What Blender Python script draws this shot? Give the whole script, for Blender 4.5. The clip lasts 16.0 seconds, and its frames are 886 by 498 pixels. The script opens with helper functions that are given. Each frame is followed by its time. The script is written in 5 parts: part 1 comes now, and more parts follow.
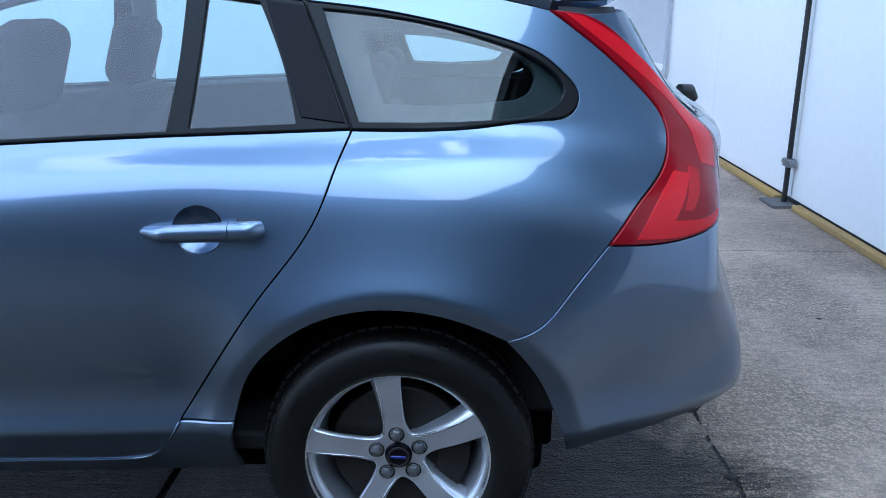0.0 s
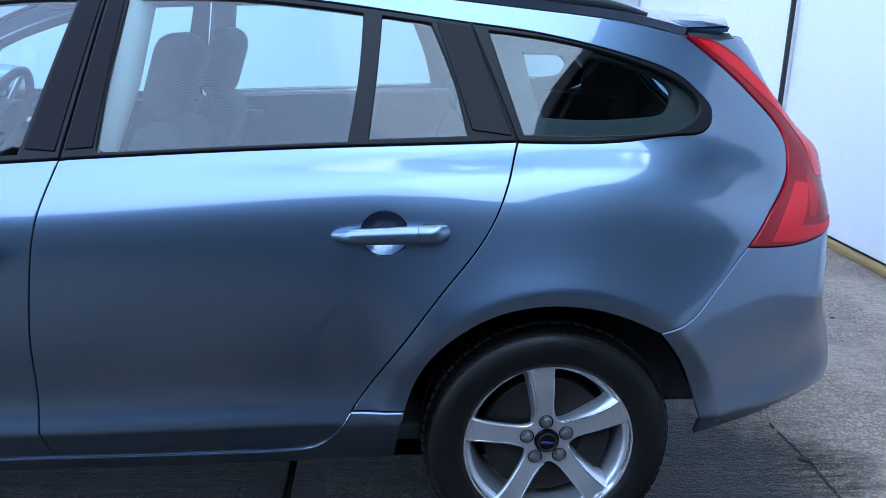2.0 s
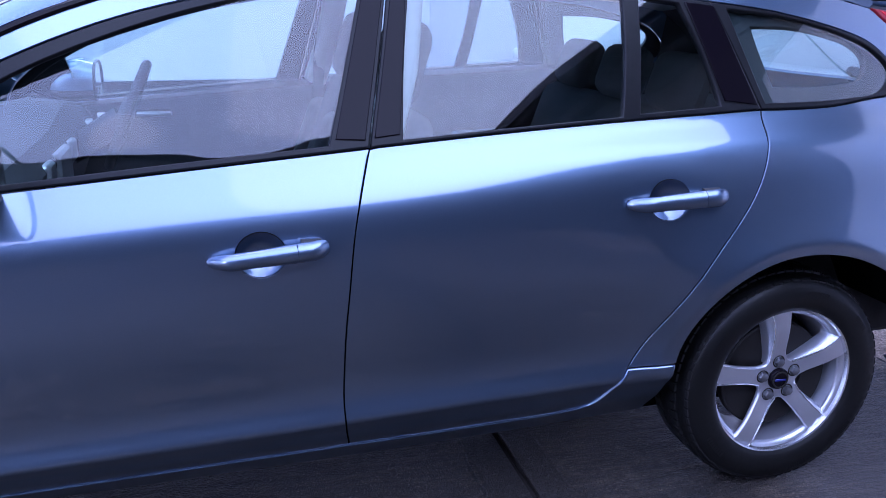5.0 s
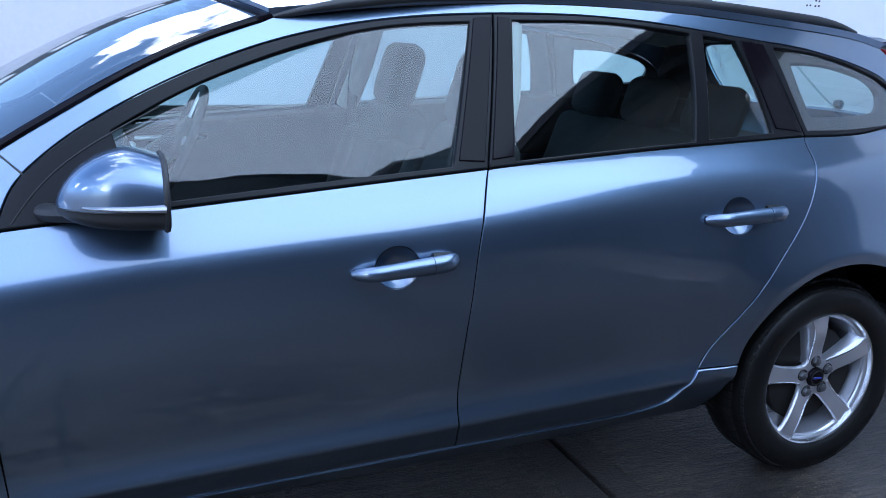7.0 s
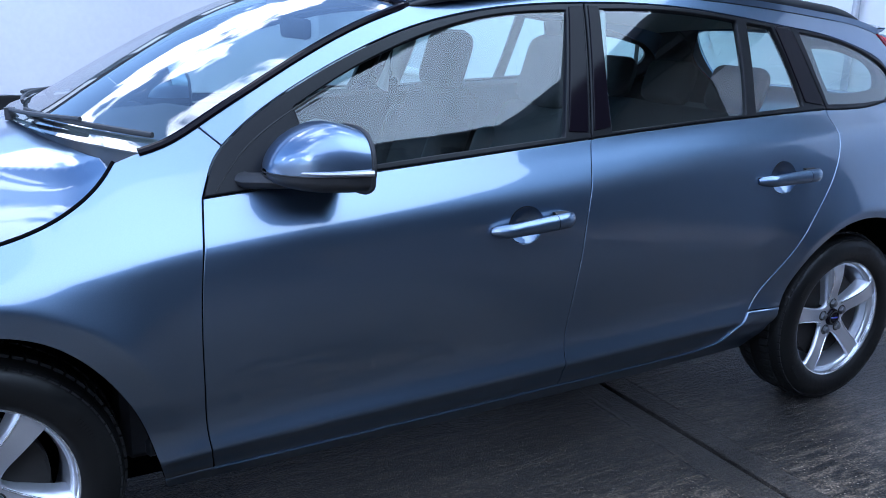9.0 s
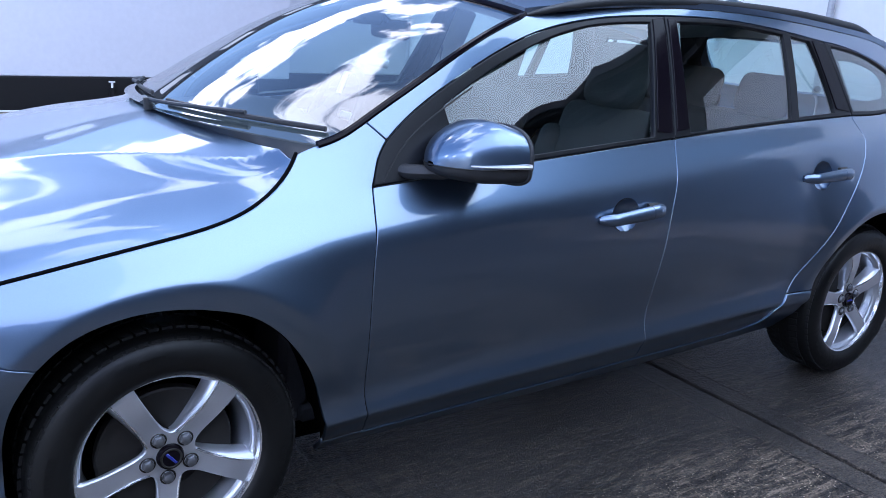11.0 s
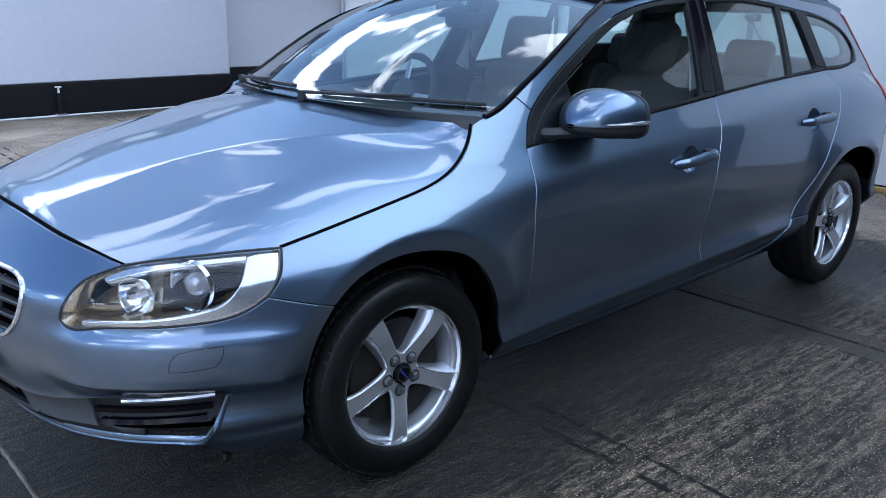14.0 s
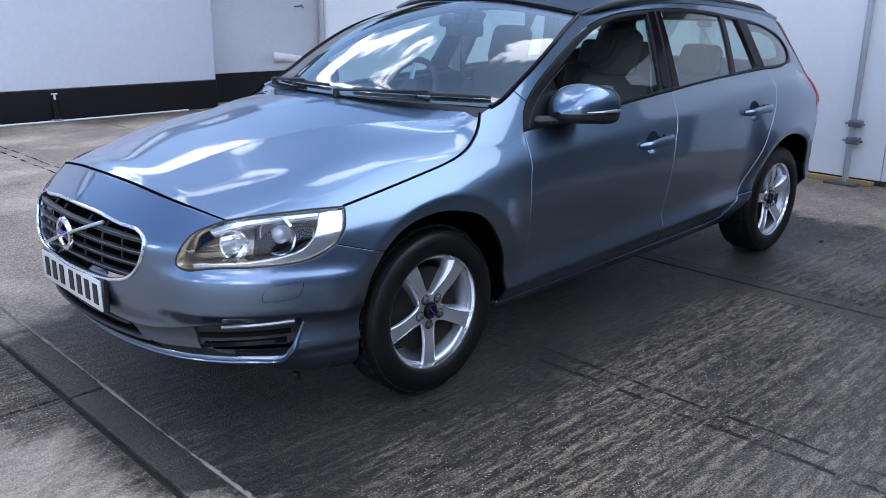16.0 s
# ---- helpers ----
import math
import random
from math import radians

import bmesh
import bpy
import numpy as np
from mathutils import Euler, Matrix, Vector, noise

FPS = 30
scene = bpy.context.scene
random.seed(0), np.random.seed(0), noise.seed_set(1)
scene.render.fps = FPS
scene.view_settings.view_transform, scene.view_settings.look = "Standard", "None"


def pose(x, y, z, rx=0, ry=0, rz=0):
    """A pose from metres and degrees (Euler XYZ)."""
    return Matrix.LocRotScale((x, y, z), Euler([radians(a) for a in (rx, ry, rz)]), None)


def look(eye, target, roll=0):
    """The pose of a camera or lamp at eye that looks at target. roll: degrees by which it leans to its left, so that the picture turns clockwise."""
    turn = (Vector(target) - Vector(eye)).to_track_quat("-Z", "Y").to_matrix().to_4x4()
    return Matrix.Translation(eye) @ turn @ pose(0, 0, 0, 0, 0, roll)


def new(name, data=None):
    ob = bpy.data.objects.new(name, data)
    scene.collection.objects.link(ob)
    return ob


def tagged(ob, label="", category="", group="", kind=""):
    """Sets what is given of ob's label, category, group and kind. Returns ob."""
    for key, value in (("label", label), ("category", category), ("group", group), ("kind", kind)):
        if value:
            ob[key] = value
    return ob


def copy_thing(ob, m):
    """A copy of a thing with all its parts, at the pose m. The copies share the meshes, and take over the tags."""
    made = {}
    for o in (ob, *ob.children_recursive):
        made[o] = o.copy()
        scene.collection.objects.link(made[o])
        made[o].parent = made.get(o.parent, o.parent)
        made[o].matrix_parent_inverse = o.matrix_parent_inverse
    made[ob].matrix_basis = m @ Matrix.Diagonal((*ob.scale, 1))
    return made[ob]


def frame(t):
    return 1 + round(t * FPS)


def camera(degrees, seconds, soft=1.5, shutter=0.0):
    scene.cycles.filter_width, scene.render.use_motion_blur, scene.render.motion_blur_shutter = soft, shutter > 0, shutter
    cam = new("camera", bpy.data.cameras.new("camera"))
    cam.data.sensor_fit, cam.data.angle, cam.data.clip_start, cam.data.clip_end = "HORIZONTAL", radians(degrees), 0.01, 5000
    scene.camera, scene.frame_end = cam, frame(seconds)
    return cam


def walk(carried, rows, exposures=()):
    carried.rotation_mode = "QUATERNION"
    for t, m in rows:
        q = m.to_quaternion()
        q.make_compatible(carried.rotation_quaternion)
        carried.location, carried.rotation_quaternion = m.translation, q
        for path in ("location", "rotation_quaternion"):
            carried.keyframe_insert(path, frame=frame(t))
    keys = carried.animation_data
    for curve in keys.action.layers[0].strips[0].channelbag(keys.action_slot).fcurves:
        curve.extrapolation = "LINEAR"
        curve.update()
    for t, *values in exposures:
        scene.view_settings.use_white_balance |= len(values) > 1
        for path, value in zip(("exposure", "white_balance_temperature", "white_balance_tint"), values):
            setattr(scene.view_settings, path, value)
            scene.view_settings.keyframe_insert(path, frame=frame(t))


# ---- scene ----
cam = camera(55.9, 16.0, soft=.8)
PATH = [
    (0, (0.121, -2.587, 1.339), (0.098, -0.67, 0.77), 0.5),
    (0.5, (-0.003, -2.617, 1.342), (0.002, -0.702, 0.766), 1.2),
    (1, (-0.148, -2.604, 1.33), (-0.099, -0.689, 0.754), 1.6),
    (1.5, (-0.281, -2.655, 1.346), (-0.171, -0.739, 0.783), 2.6),
    (2, (-0.432, -2.739, 1.358), (-0.279, -0.82, 0.815), 1.8),
    (2.5, (-0.596, -2.719, 1.336), (-0.415, -0.806, 0.784), 0.9),
    (3, (-0.807, -2.65, 1.338), (-0.556, -0.748, 0.773), 0.7),
    (3.5, (-1.004, -2.703, 1.356), (-0.665, -0.818, 0.782), 0.9),
    (4, (-1.204, -2.752, 1.355), (-0.8, -0.879, 0.783), 1.0),
    (4.5, (-1.346, -2.72, 1.344), (-0.916, -0.855, 0.763), 0.3),
    (5, (-1.488, -2.679, 1.355), (-0.986, -0.834, 0.768), 0.5),
    (7.3, (-2.115, -2.671, 1.354), (-1.306, -0.911, 0.853), 2.6),
    (7.5, (-2.178, -2.679, 1.351), (-1.306, -0.95, 0.854), 3.3),
    (8, (-2.379, -2.774, 1.356), (-1.418, -1.092, 0.859), 4.0),
    (8.5, (-2.524, -2.79, 1.351), (-1.568, -1.111, 0.836), 4.0),
    (9, (-2.666, -2.693, 1.336), (-1.734, -1.007, 0.799), 1.9),
    (9.2, (-2.713, -2.623, 1.373), (-1.764, -0.957, 0.803), 1.7),
    (11.3, (-3.353, -2.612, 1.359), (-2.256, -1.034, 0.804), 3.9),
    (11.5, (-3.412, -2.564, 1.348), (-2.317, -0.989, 0.784), 3.5),
    (12, (-3.53, -2.559, 1.348), (-2.411, -1.008, 0.761), 3.0),
    (12.5, (-3.74, -2.641, 1.366), (-2.538, -1.15, 0.791), 3.0),
    (13, (-3.91, -2.682, 1.372), (-2.659, -1.227, 0.805), 3.8),
    (13.5, (-4.031, -2.587, 1.357), (-2.762, -1.152, 0.784), 2.3),
    (14, (-4.188, -2.582, 1.376), (-2.907, -1.161, 0.796), 1.0),
    (14.5, (-4.407, -2.672, 1.374), (-3.085, -1.311, 0.744), 1.8),
    (15, (-4.548, -2.789, 1.393), (-3.186, -1.485, 0.728), 2.3),
    (15.5, (-4.654, -2.89, 1.389), (-3.309, -1.551, 0.756), 1.5),
    (16, (-4.774, -2.934, 1.404), (-3.427, -1.568, 0.839), 0.7),
]
walk(cam, [(t, look(eye, target, roll)) for t, eye, target, roll in PATH],
     [(0, 1.53, 5700, 4), (2, 1.66, 5470, 7), (3.2, 1.68, 5360, 9), (4, 1.68, 5370, 17), (4.6, 1.66, 5330, 36), (5.2, 1.67, 5400, 40), (7.5, 1.31, 5700, 9), (8, 1.38, 5720, 10), (9, 1.45, 5600, 13), (11.5, 1.30, 5890, 18), (12, 1.22, 5900, 18), (12.5, 1.19, 5980, 17), (13, 0.92, 6020, 14), (13.5, 0.90, 6050, 9), (14.5, 1.00, 6060, 9), (15, 0.74, 6150, 13), (15.5, 0.84, 6320, 13), (16, 1.05, 6330, 13)])

# ---- sky and sun: bright broken cloud, the yard itself in shade ----
SUN_UP, SUN_ROUND = 40, 128
world = bpy.data.worlds.new("sky")
scene.world = world
world.use_nodes = True
wn, wl = world.node_tree.nodes, world.node_tree.links
wn.clear()
sky = wn.new("ShaderNodeTexSky")
sky.sky_type, sky.sun_disc = "NISHITA", False
sky.sun_elevation, sky.sun_rotation = radians(SUN_UP), radians(SUN_ROUND)
sky.air_density, sky.dust_density, sky.ozone_density = 1.0, .9, 3.0
where = wn.new("ShaderNodeTexCoord")
scaled = wn.new("ShaderNodeMapping")
scaled.inputs["Scale"].default_value = (1.5, 1.9, 2.6)
puffs = wn.new("ShaderNodeTexNoise")
puffs.inputs["Scale"].default_value, puffs.inputs["Detail"].default_value, puffs.inputs["Roughness"].default_value = 1.4, 8, 0.56
puffs.inputs["Distortion"].default_value = 0.1
cover = wn.new("ShaderNodeMapRange")
cover.inputs["From Min"].default_value, cover.inputs["From Max"].default_value = 0.555, 0.605
cover.interpolation_type = "SMOOTHSTEP"
cloudy = wn.new("ShaderNodeMix")
cloudy.data_type = "RGBA"
white = wn.new("ShaderNodeHueSaturation")
white.inputs["Saturation"].default_value, white.inputs["Value"].default_value = .24, 5.9
lit = wn.new("ShaderNodeBackground")
lit.inputs["Strength"].default_value = 0.15
out = wn.new("ShaderNodeOutputWorld")
wl.new(where.outputs["Generated"], scaled.inputs["Vector"])
wl.new(scaled.outputs["Vector"], puffs.inputs["Vector"])
wl.new(puffs.outputs["Fac"], cover.inputs["Value"])
wl.new(cover.outputs["Result"], cloudy.inputs["Factor"])
wl.new(sky.outputs["Color"], cloudy.inputs["A"])
wl.new(sky.outputs["Color"], white.inputs["Color"])
wl.new(white.outputs["Color"], cloudy.inputs["B"])
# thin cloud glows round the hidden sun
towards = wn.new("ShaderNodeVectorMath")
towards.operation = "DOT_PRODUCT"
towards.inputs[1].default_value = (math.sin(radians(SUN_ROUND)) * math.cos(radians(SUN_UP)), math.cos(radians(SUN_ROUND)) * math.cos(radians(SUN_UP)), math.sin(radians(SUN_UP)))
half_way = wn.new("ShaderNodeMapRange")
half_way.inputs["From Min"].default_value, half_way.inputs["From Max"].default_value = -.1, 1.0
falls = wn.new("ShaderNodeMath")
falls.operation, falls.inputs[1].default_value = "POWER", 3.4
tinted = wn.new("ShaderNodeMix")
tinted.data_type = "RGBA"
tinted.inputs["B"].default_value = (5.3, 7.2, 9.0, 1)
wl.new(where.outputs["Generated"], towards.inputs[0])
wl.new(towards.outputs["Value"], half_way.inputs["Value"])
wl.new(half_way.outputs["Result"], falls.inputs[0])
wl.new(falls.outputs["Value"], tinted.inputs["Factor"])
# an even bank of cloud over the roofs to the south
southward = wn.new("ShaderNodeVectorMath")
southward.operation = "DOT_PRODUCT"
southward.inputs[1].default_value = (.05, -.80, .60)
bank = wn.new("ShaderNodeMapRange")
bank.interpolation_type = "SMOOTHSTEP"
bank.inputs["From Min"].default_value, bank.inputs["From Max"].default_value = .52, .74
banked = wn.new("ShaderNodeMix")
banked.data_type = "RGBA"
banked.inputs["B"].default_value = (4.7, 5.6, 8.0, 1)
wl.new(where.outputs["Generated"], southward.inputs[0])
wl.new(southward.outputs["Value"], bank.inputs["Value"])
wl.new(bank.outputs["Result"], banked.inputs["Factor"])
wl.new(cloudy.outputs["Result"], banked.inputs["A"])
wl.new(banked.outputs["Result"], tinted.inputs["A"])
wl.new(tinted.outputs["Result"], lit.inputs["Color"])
wl.new(lit.outputs["Background"], out.inputs["Surface"])
sun = new("sun", bpy.data.lights.new("sun", "SUN"))
sun.data.energy, sun.data.angle, sun.data.color = .4, radians(80), (1, .98, .95)
_round, _up_angle = radians(SUN_ROUND), radians(SUN_UP)
sun.matrix_world = look((0, 0, 0), (-math.sin(_round) * math.cos(_up_angle), -math.cos(_round) * math.cos(_up_angle), -math.sin(_up_angle)))
sun.location = (0, 0, 30)


# ---- materials ----
def material(name, colour, rough=0.5, metal=0.0, coat=0.0, grain=None, bump=0.0, vary=0.0, size=8.0, stretch=(1, 1, 1), coat_rough=0.03, specular=0.5, piece=0.0):
    """A surface with its colour and gloss varied by noise at two scales; grain: the second colour; piece: how much each piece's tone differs."""
    mat = bpy.data.materials.new(name)
    mat.use_nodes = True
    n, l = mat.node_tree.nodes, mat.node_tree.links
    b = n["Principled BSDF"]
    b.inputs["Roughness"].default_value, b.inputs["Metallic"].default_value = rough, metal
    b.inputs["Coat Weight"].default_value, b.inputs["Coat Roughness"].default_value = coat, coat_rough
    b.inputs["Specular IOR Level"].default_value = specular
    b.inputs["Base Color"].default_value = (*colour, 1)
    if grain or bump or vary:
        c = n.new("ShaderNodeTexCoord")
        m = n.new("ShaderNodeMapping")
        m.inputs["Scale"].default_value = stretch
        l.new(c.outputs["Object"], m.inputs["Vector"])
        big, small = n.new("ShaderNodeTexNoise"), n.new("ShaderNodeTexNoise")
        for t, s, d in ((big, size / 7, 5), (small, size * 5, 4)):
            t.inputs["Scale"].default_value, t.inputs["Detail"].default_value = s, d
            l.new(m.outputs["Vector"], t.inputs["Vector"])
        both = n.new("ShaderNodeMix")
        both.inputs["Factor"].default_value = 0.4
        l.new(big.outputs["Fac"], both.inputs["A"])
        l.new(small.outputs["Fac"], both.inputs["B"])
        wide = n.new("ShaderNodeMapRange")
        wide.inputs["From Min"].default_value, wide.inputs["From Max"].default_value = 0.33, 0.67
        l.new(both.outputs["Result"], wide.inputs["Value"])
        if grain:
            mix = n.new("ShaderNodeMix")
            mix.data_type = "RGBA"
            mix.inputs["A"].default_value, mix.inputs["B"].default_value = (*colour, 1), (*grain, 1)
            l.new(wide.outputs["Result"], mix.inputs["Factor"])
            last = mix.outputs["Result"]
            if piece:
                info, hsv, span = n.new("ShaderNodeObjectInfo"), n.new("ShaderNodeHueSaturation"), n.new("ShaderNodeMapRange")
                span.inputs["To Min"].default_value, span.inputs["To Max"].default_value = 1 - piece, 1 + piece
                l.new(info.outputs["Random"], span.inputs["Value"])
                l.new(span.outputs["Result"], hsv.inputs["Value"])
                l.new(last, hsv.inputs["Color"])
                last = hsv.outputs["Color"]
            l.new(last, b.inputs["Base Color"])
        if vary:
            v = n.new("ShaderNodeMapRange")
            v.inputs["To Min"].default_value, v.inputs["To Max"].default_value = max(rough - vary, 0.02), min(rough + vary, 1)
            l.new(wide.outputs["Result"], v.inputs["Value"])
            l.new(v.outputs["Result"], b.inputs["Roughness"])
        if bump:
            p = n.new("ShaderNodeBump")
            p.inputs["Strength"].default_value, p.inputs["Distance"].default_value = 1.0, bump
            l.new(both.outputs["Result"], p.inputs["Height"])
            l.new(p.outputs["Normal"], b.inputs["Normal"])
    return mat


def pane_material(name, tint, gloss=.05):
    """Clear thin glass: what lies behind it shows through, mirrored light on top by Fresnel."""
    mat = bpy.data.materials.new(name)
    mat.use_nodes = True
    n, l = mat.node_tree.nodes, mat.node_tree.links
    n.clear()
    o, mix, turned, steep, share = n.new("ShaderNodeOutputMaterial"), n.new("ShaderNodeMixShader"), n.new("ShaderNodeLayerWeight"), n.new("ShaderNodeMath"), n.new("ShaderNodeMapRange")
    clear, shine = n.new("ShaderNodeBsdfTransparent"), n.new("ShaderNodeBsdfGlossy")
    clear.inputs["Color"].default_value = (*tint, 1)
    shine.inputs["Roughness"].default_value = 0.004
    turned.inputs["Blend"].default_value = .5
    steep.operation, steep.inputs[1].default_value = "POWER", 2.5
    share.inputs["To Min"].default_value = gloss
    l.new(turned.outputs["Facing"], steep.inputs[0])
    l.new(steep.outputs["Value"], share.inputs["Value"])
    l.new(share.outputs["Result"], mix.inputs["Fac"])
    l.new(clear.outputs["BSDF"], mix.inputs[1])
    l.new(shine.outputs["BSDF"], mix.inputs[2])
    l.new(mix.outputs["Shader"], o.inputs["Surface"])
    return mat


def paint_material():
    """Metallic blue lacquer: flakes under a clear coat, with a trace of dust and orange peel."""
    mat = material("blue_lacquer", (.10, .19, .33), .36, 1.0, 1.0, coat_rough=.02)
    n, l = mat.node_tree.nodes, mat.node_tree.links
    b = n["Principled BSDF"]
    b.inputs["Coat IOR"].default_value = 1.85
    c, flakes, dust, peel = n.new("ShaderNodeTexCoord"), n.new("ShaderNodeTexVoronoi"), n.new("ShaderNodeTexNoise"), n.new("ShaderNodeTexNoise")
    flakes.inputs["Scale"].default_value = 900
    dust.inputs["Scale"].default_value, dust.inputs["Detail"].default_value = 3.5, 8
    peel.inputs["Scale"].default_value, peel.inputs["Detail"].default_value = 5, 2
    for t in (flakes, dust, peel):
        l.new(c.outputs["Object"], t.inputs["Vector"])
    tone = n.new("ShaderNodeMix")
    tone.data_type = "RGBA"
    tone.inputs["A"].default_value, tone.inputs["B"].default_value = (.137, .205, .310, 1), (.159, .232, .344, 1)
    l.new(flakes.outputs["Color"], tone.inputs["Factor"])
    l.new(tone.outputs["Result"], b.inputs["Base Color"])
    film = n.new("ShaderNodeMapRange")
    film.inputs["From Min"].default_value, film.inputs["From Max"].default_value = .3, .7
    film.inputs["To Min"].default_value, film.inputs["To Max"].default_value = .026, .050
    l.new(dust.outputs["Fac"], film.inputs["Value"])
    l.new(film.outputs["Result"], b.inputs["Coat Roughness"])
    p = n.new("ShaderNodeBump")
    p.inputs["Strength"].default_value, p.inputs["Distance"].default_value = .10, .002
    l.new(peel.outputs["Fac"], p.inputs["Height"])
    l.new(p.outputs["Normal"], b.inputs["Coat Normal"])
    return mat


PAINT = paint_material()
BLACK_PLASTIC = material("black_plastic", (.016, .017, .019), .48, grain=(.03, .031, .034), vary=.1, size=30, bump=.0002)
GLOSS_BLACK = material("gloss_black_trim", (.006, .0045, .007), .10, specular=.12)
TRIM_BLACK = material("satin_black_frame", (.006, .0065, .008), .34, grain=(.010, .0105, .012), vary=.06, size=25, specular=.2)
RUBBER = material("tyre_rubber", (.003, .003, .0033), .46, grain=(.0075, .0075, .007), vary=.18, size=14, bump=.0008, specular=.32)
# lighter copy of the rubber: the skylight on the tread is in its colour
TREAD = material("sky_lit_tread", (.0065, .0066, .007), .6, grain=(.014, .014, .014), size=30, bump=.0006, specular=.4)
# brighter alloy for edges; the spokes' highlight line is put into its tone
BRIGHT_EDGE = material("bright_edge_alloy", (.90, .91, .94), .20, .9, .4)
ALLOY = material("silver_alloy", (.68, .70, .75), .33, .82, .5, grain=(.62, .64, .69), size=60)
DARK_METAL = material("dark_metal", (.016, .0155, .015), .6, .5, grain=(.034, .030, .027), vary=.15, size=18)
CHROME = material("chrome", (.82, .83, .85), .08, 1.0)
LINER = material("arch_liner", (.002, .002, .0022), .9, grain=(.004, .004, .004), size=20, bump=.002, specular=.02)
CABIN = material("cabin_dark_trim", (.028, .029, .032), .75, grain=(.045, .046, .05), size=20, bump=.0006)
SEAT_CLOTH = material("dark_seat_cloth", (.035, .036, .040), .92, grain=(.06, .062, .066), size=40, bump=.001)
CABIN_PALE = material("pale_headlining", (.50, .49, .46), .9, grain=(.43, .42, .40), size=30, bump=.0006)
CABIN_SILVER = material("silver_inlay", (.55, .56, .58), .3, .8)
SIDE_GLASS = pane_material("side_glass", (.72, .88, .86), .085)
SCREEN_GLASS = pane_material("windscreen_glass", (.76, .88, .87), .135)
LAMP_GLASS = pane_material("lamp_cover", (.96, .97, .98), .045)
RED_LENS = material("red_lens", (.42, .004, .010), .16, coat=.12, grain=(.50, .006, .012), size=20, specular=.25)
RED_DARK = material("deep_red_lens", (.26, .002, .008), .14, coat=.15, specular=.25)
RED_BRIGHT = material("bright_red_lens", (.62, .008, .016), .22, coat=.12, specular=.25)
CLEAR_LENS = material("clear_lens", (.42, .43, .45), .12, .6, coat=1.0)
PLATE = material("plate_white", (.78, .78, .74), .35, coat=.5)
GREY_PLASTIC = material("grey_plastic", (.05, .052, .056), .42, grain=(.04, .041, .044), size=30)
GAP_SHADE = material("gap_shade", (.003, .003, .0035), .9, specular=.05)
INK = material("plate_black", (.01, .01, .01), .5)
BADGE_BLUE = material("badge_blue", (.02, .03, .22), .25, coat=.6)
LAMP_BACK = material("lamp_housing", (.56, .49, .40), .20, .9, grain=(.44, .36, .27), size=10)
LAMP_SILVER = material("lamp_silver", (.80, .82, .85), .16, .85, .4)
# ---- shape of the car: smooth curves, and the skin that they span ----
def spline(*pts):
    """A natural cubic through points (x, y), straight beyond its ends; takes numbers or arrays."""
    xs, ys = np.array([p[0] for p in pts], float), np.array([p[1] for p in pts], float)
    n, h = len(xs), np.diff(xs)
    a, b = np.eye(n), np.zeros(n)
    for i in range(1, n - 1):
        a[i, i - 1:i + 2] = h[i - 1], 2 * (h[i - 1] + h[i]), h[i]
        b[i] = 6 * ((ys[i + 1] - ys[i]) / h[i] - (ys[i] - ys[i - 1]) / h[i - 1])
    m = np.linalg.solve(a, b)

    def value(x):
        x = np.asarray(x, float)
        c = np.clip(x, xs[0], xs[-1])
        i = np.clip(np.searchsorted(xs, c) - 1, 0, n - 2)
        l, r, g = c - xs[i], xs[i + 1] - c, h[i]
        y = (m[i] * r ** 3 + m[i + 1] * l ** 3) / (6 * g) + (ys[i] / g - m[i] * g / 6) * r + (ys[i + 1] / g - m[i + 1] * g / 6) * l
        first = (ys[1] - ys[0]) / h[0] - h[0] * m[1] / 6
        last = (ys[-1] - ys[-2]) / h[-1] + h[-1] * m[-2] / 6
        return y + np.minimum(x - xs[0], 0) * first + np.maximum(x - xs[-1], 0) * last
    return value


def ramp(x, a, b):
    s = np.clip((np.asarray(x, float) - a) / (b - a), 0, 1)
    return s * s * (3 - 2 * s)


# the outline from above, from the middle of the nose round the left side to the middle of the tail: x and half width
PLAN = [(-3.738, 0), (-3.727, .2), (-3.674, .44), (-3.545, .66), (-3.34, .815), (-3.05, .882), (-2.70, .892), (-2.26, .888), (-1.2, .890), (-.4, .893),
        (0, .896), (.25, .888), (.48, .852), (.65, .79), (.76, .71), (.85, .58), (.91, .34), (.93, 0)]
_chord = np.concatenate([[0], np.cumsum([math.dist(PLAN[i], PLAN[i + 1]) for i in range(len(PLAN) - 1)])])
_chord = np.where(np.arange(len(PLAN)) < 4, _chord * (.9308 / _chord[4]), _chord + .9308 - _chord[4])
END = _chord[-1]
_both = [(-u, x, -w) for u, (x, w) in zip(_chord[3:0:-1], PLAN[3:0:-1])] + [(u, x, w) for u, (x, w) in zip(_chord, PLAN)] + [(2 * END - u, x, -w) for u, (x, w) in zip(_chord[-2:-5:-1], PLAN[-2:-5:-1])]
_px, _pw = spline(*[(u, x) for u, x, w in _both]), spline(*[(u, w) for u, x, w in _both])
_fine = np.linspace(0, _chord[-1], 1200)
_finex = _px(_fine)


def at_x(x):
    """The way along the outline, at a place along the car's side."""
    return np.interp(x, _finex, _fine)


def at_y(w, tail=False):
    """The same on the nose or the tail, at a distance from the car's middle."""
    ws = _pw(_fine)
    k = len(_fine) // 2
    return np.interp(-w, -ws[k:], _fine[k:]) if tail else np.interp(w, ws[:k], _fine[:k])


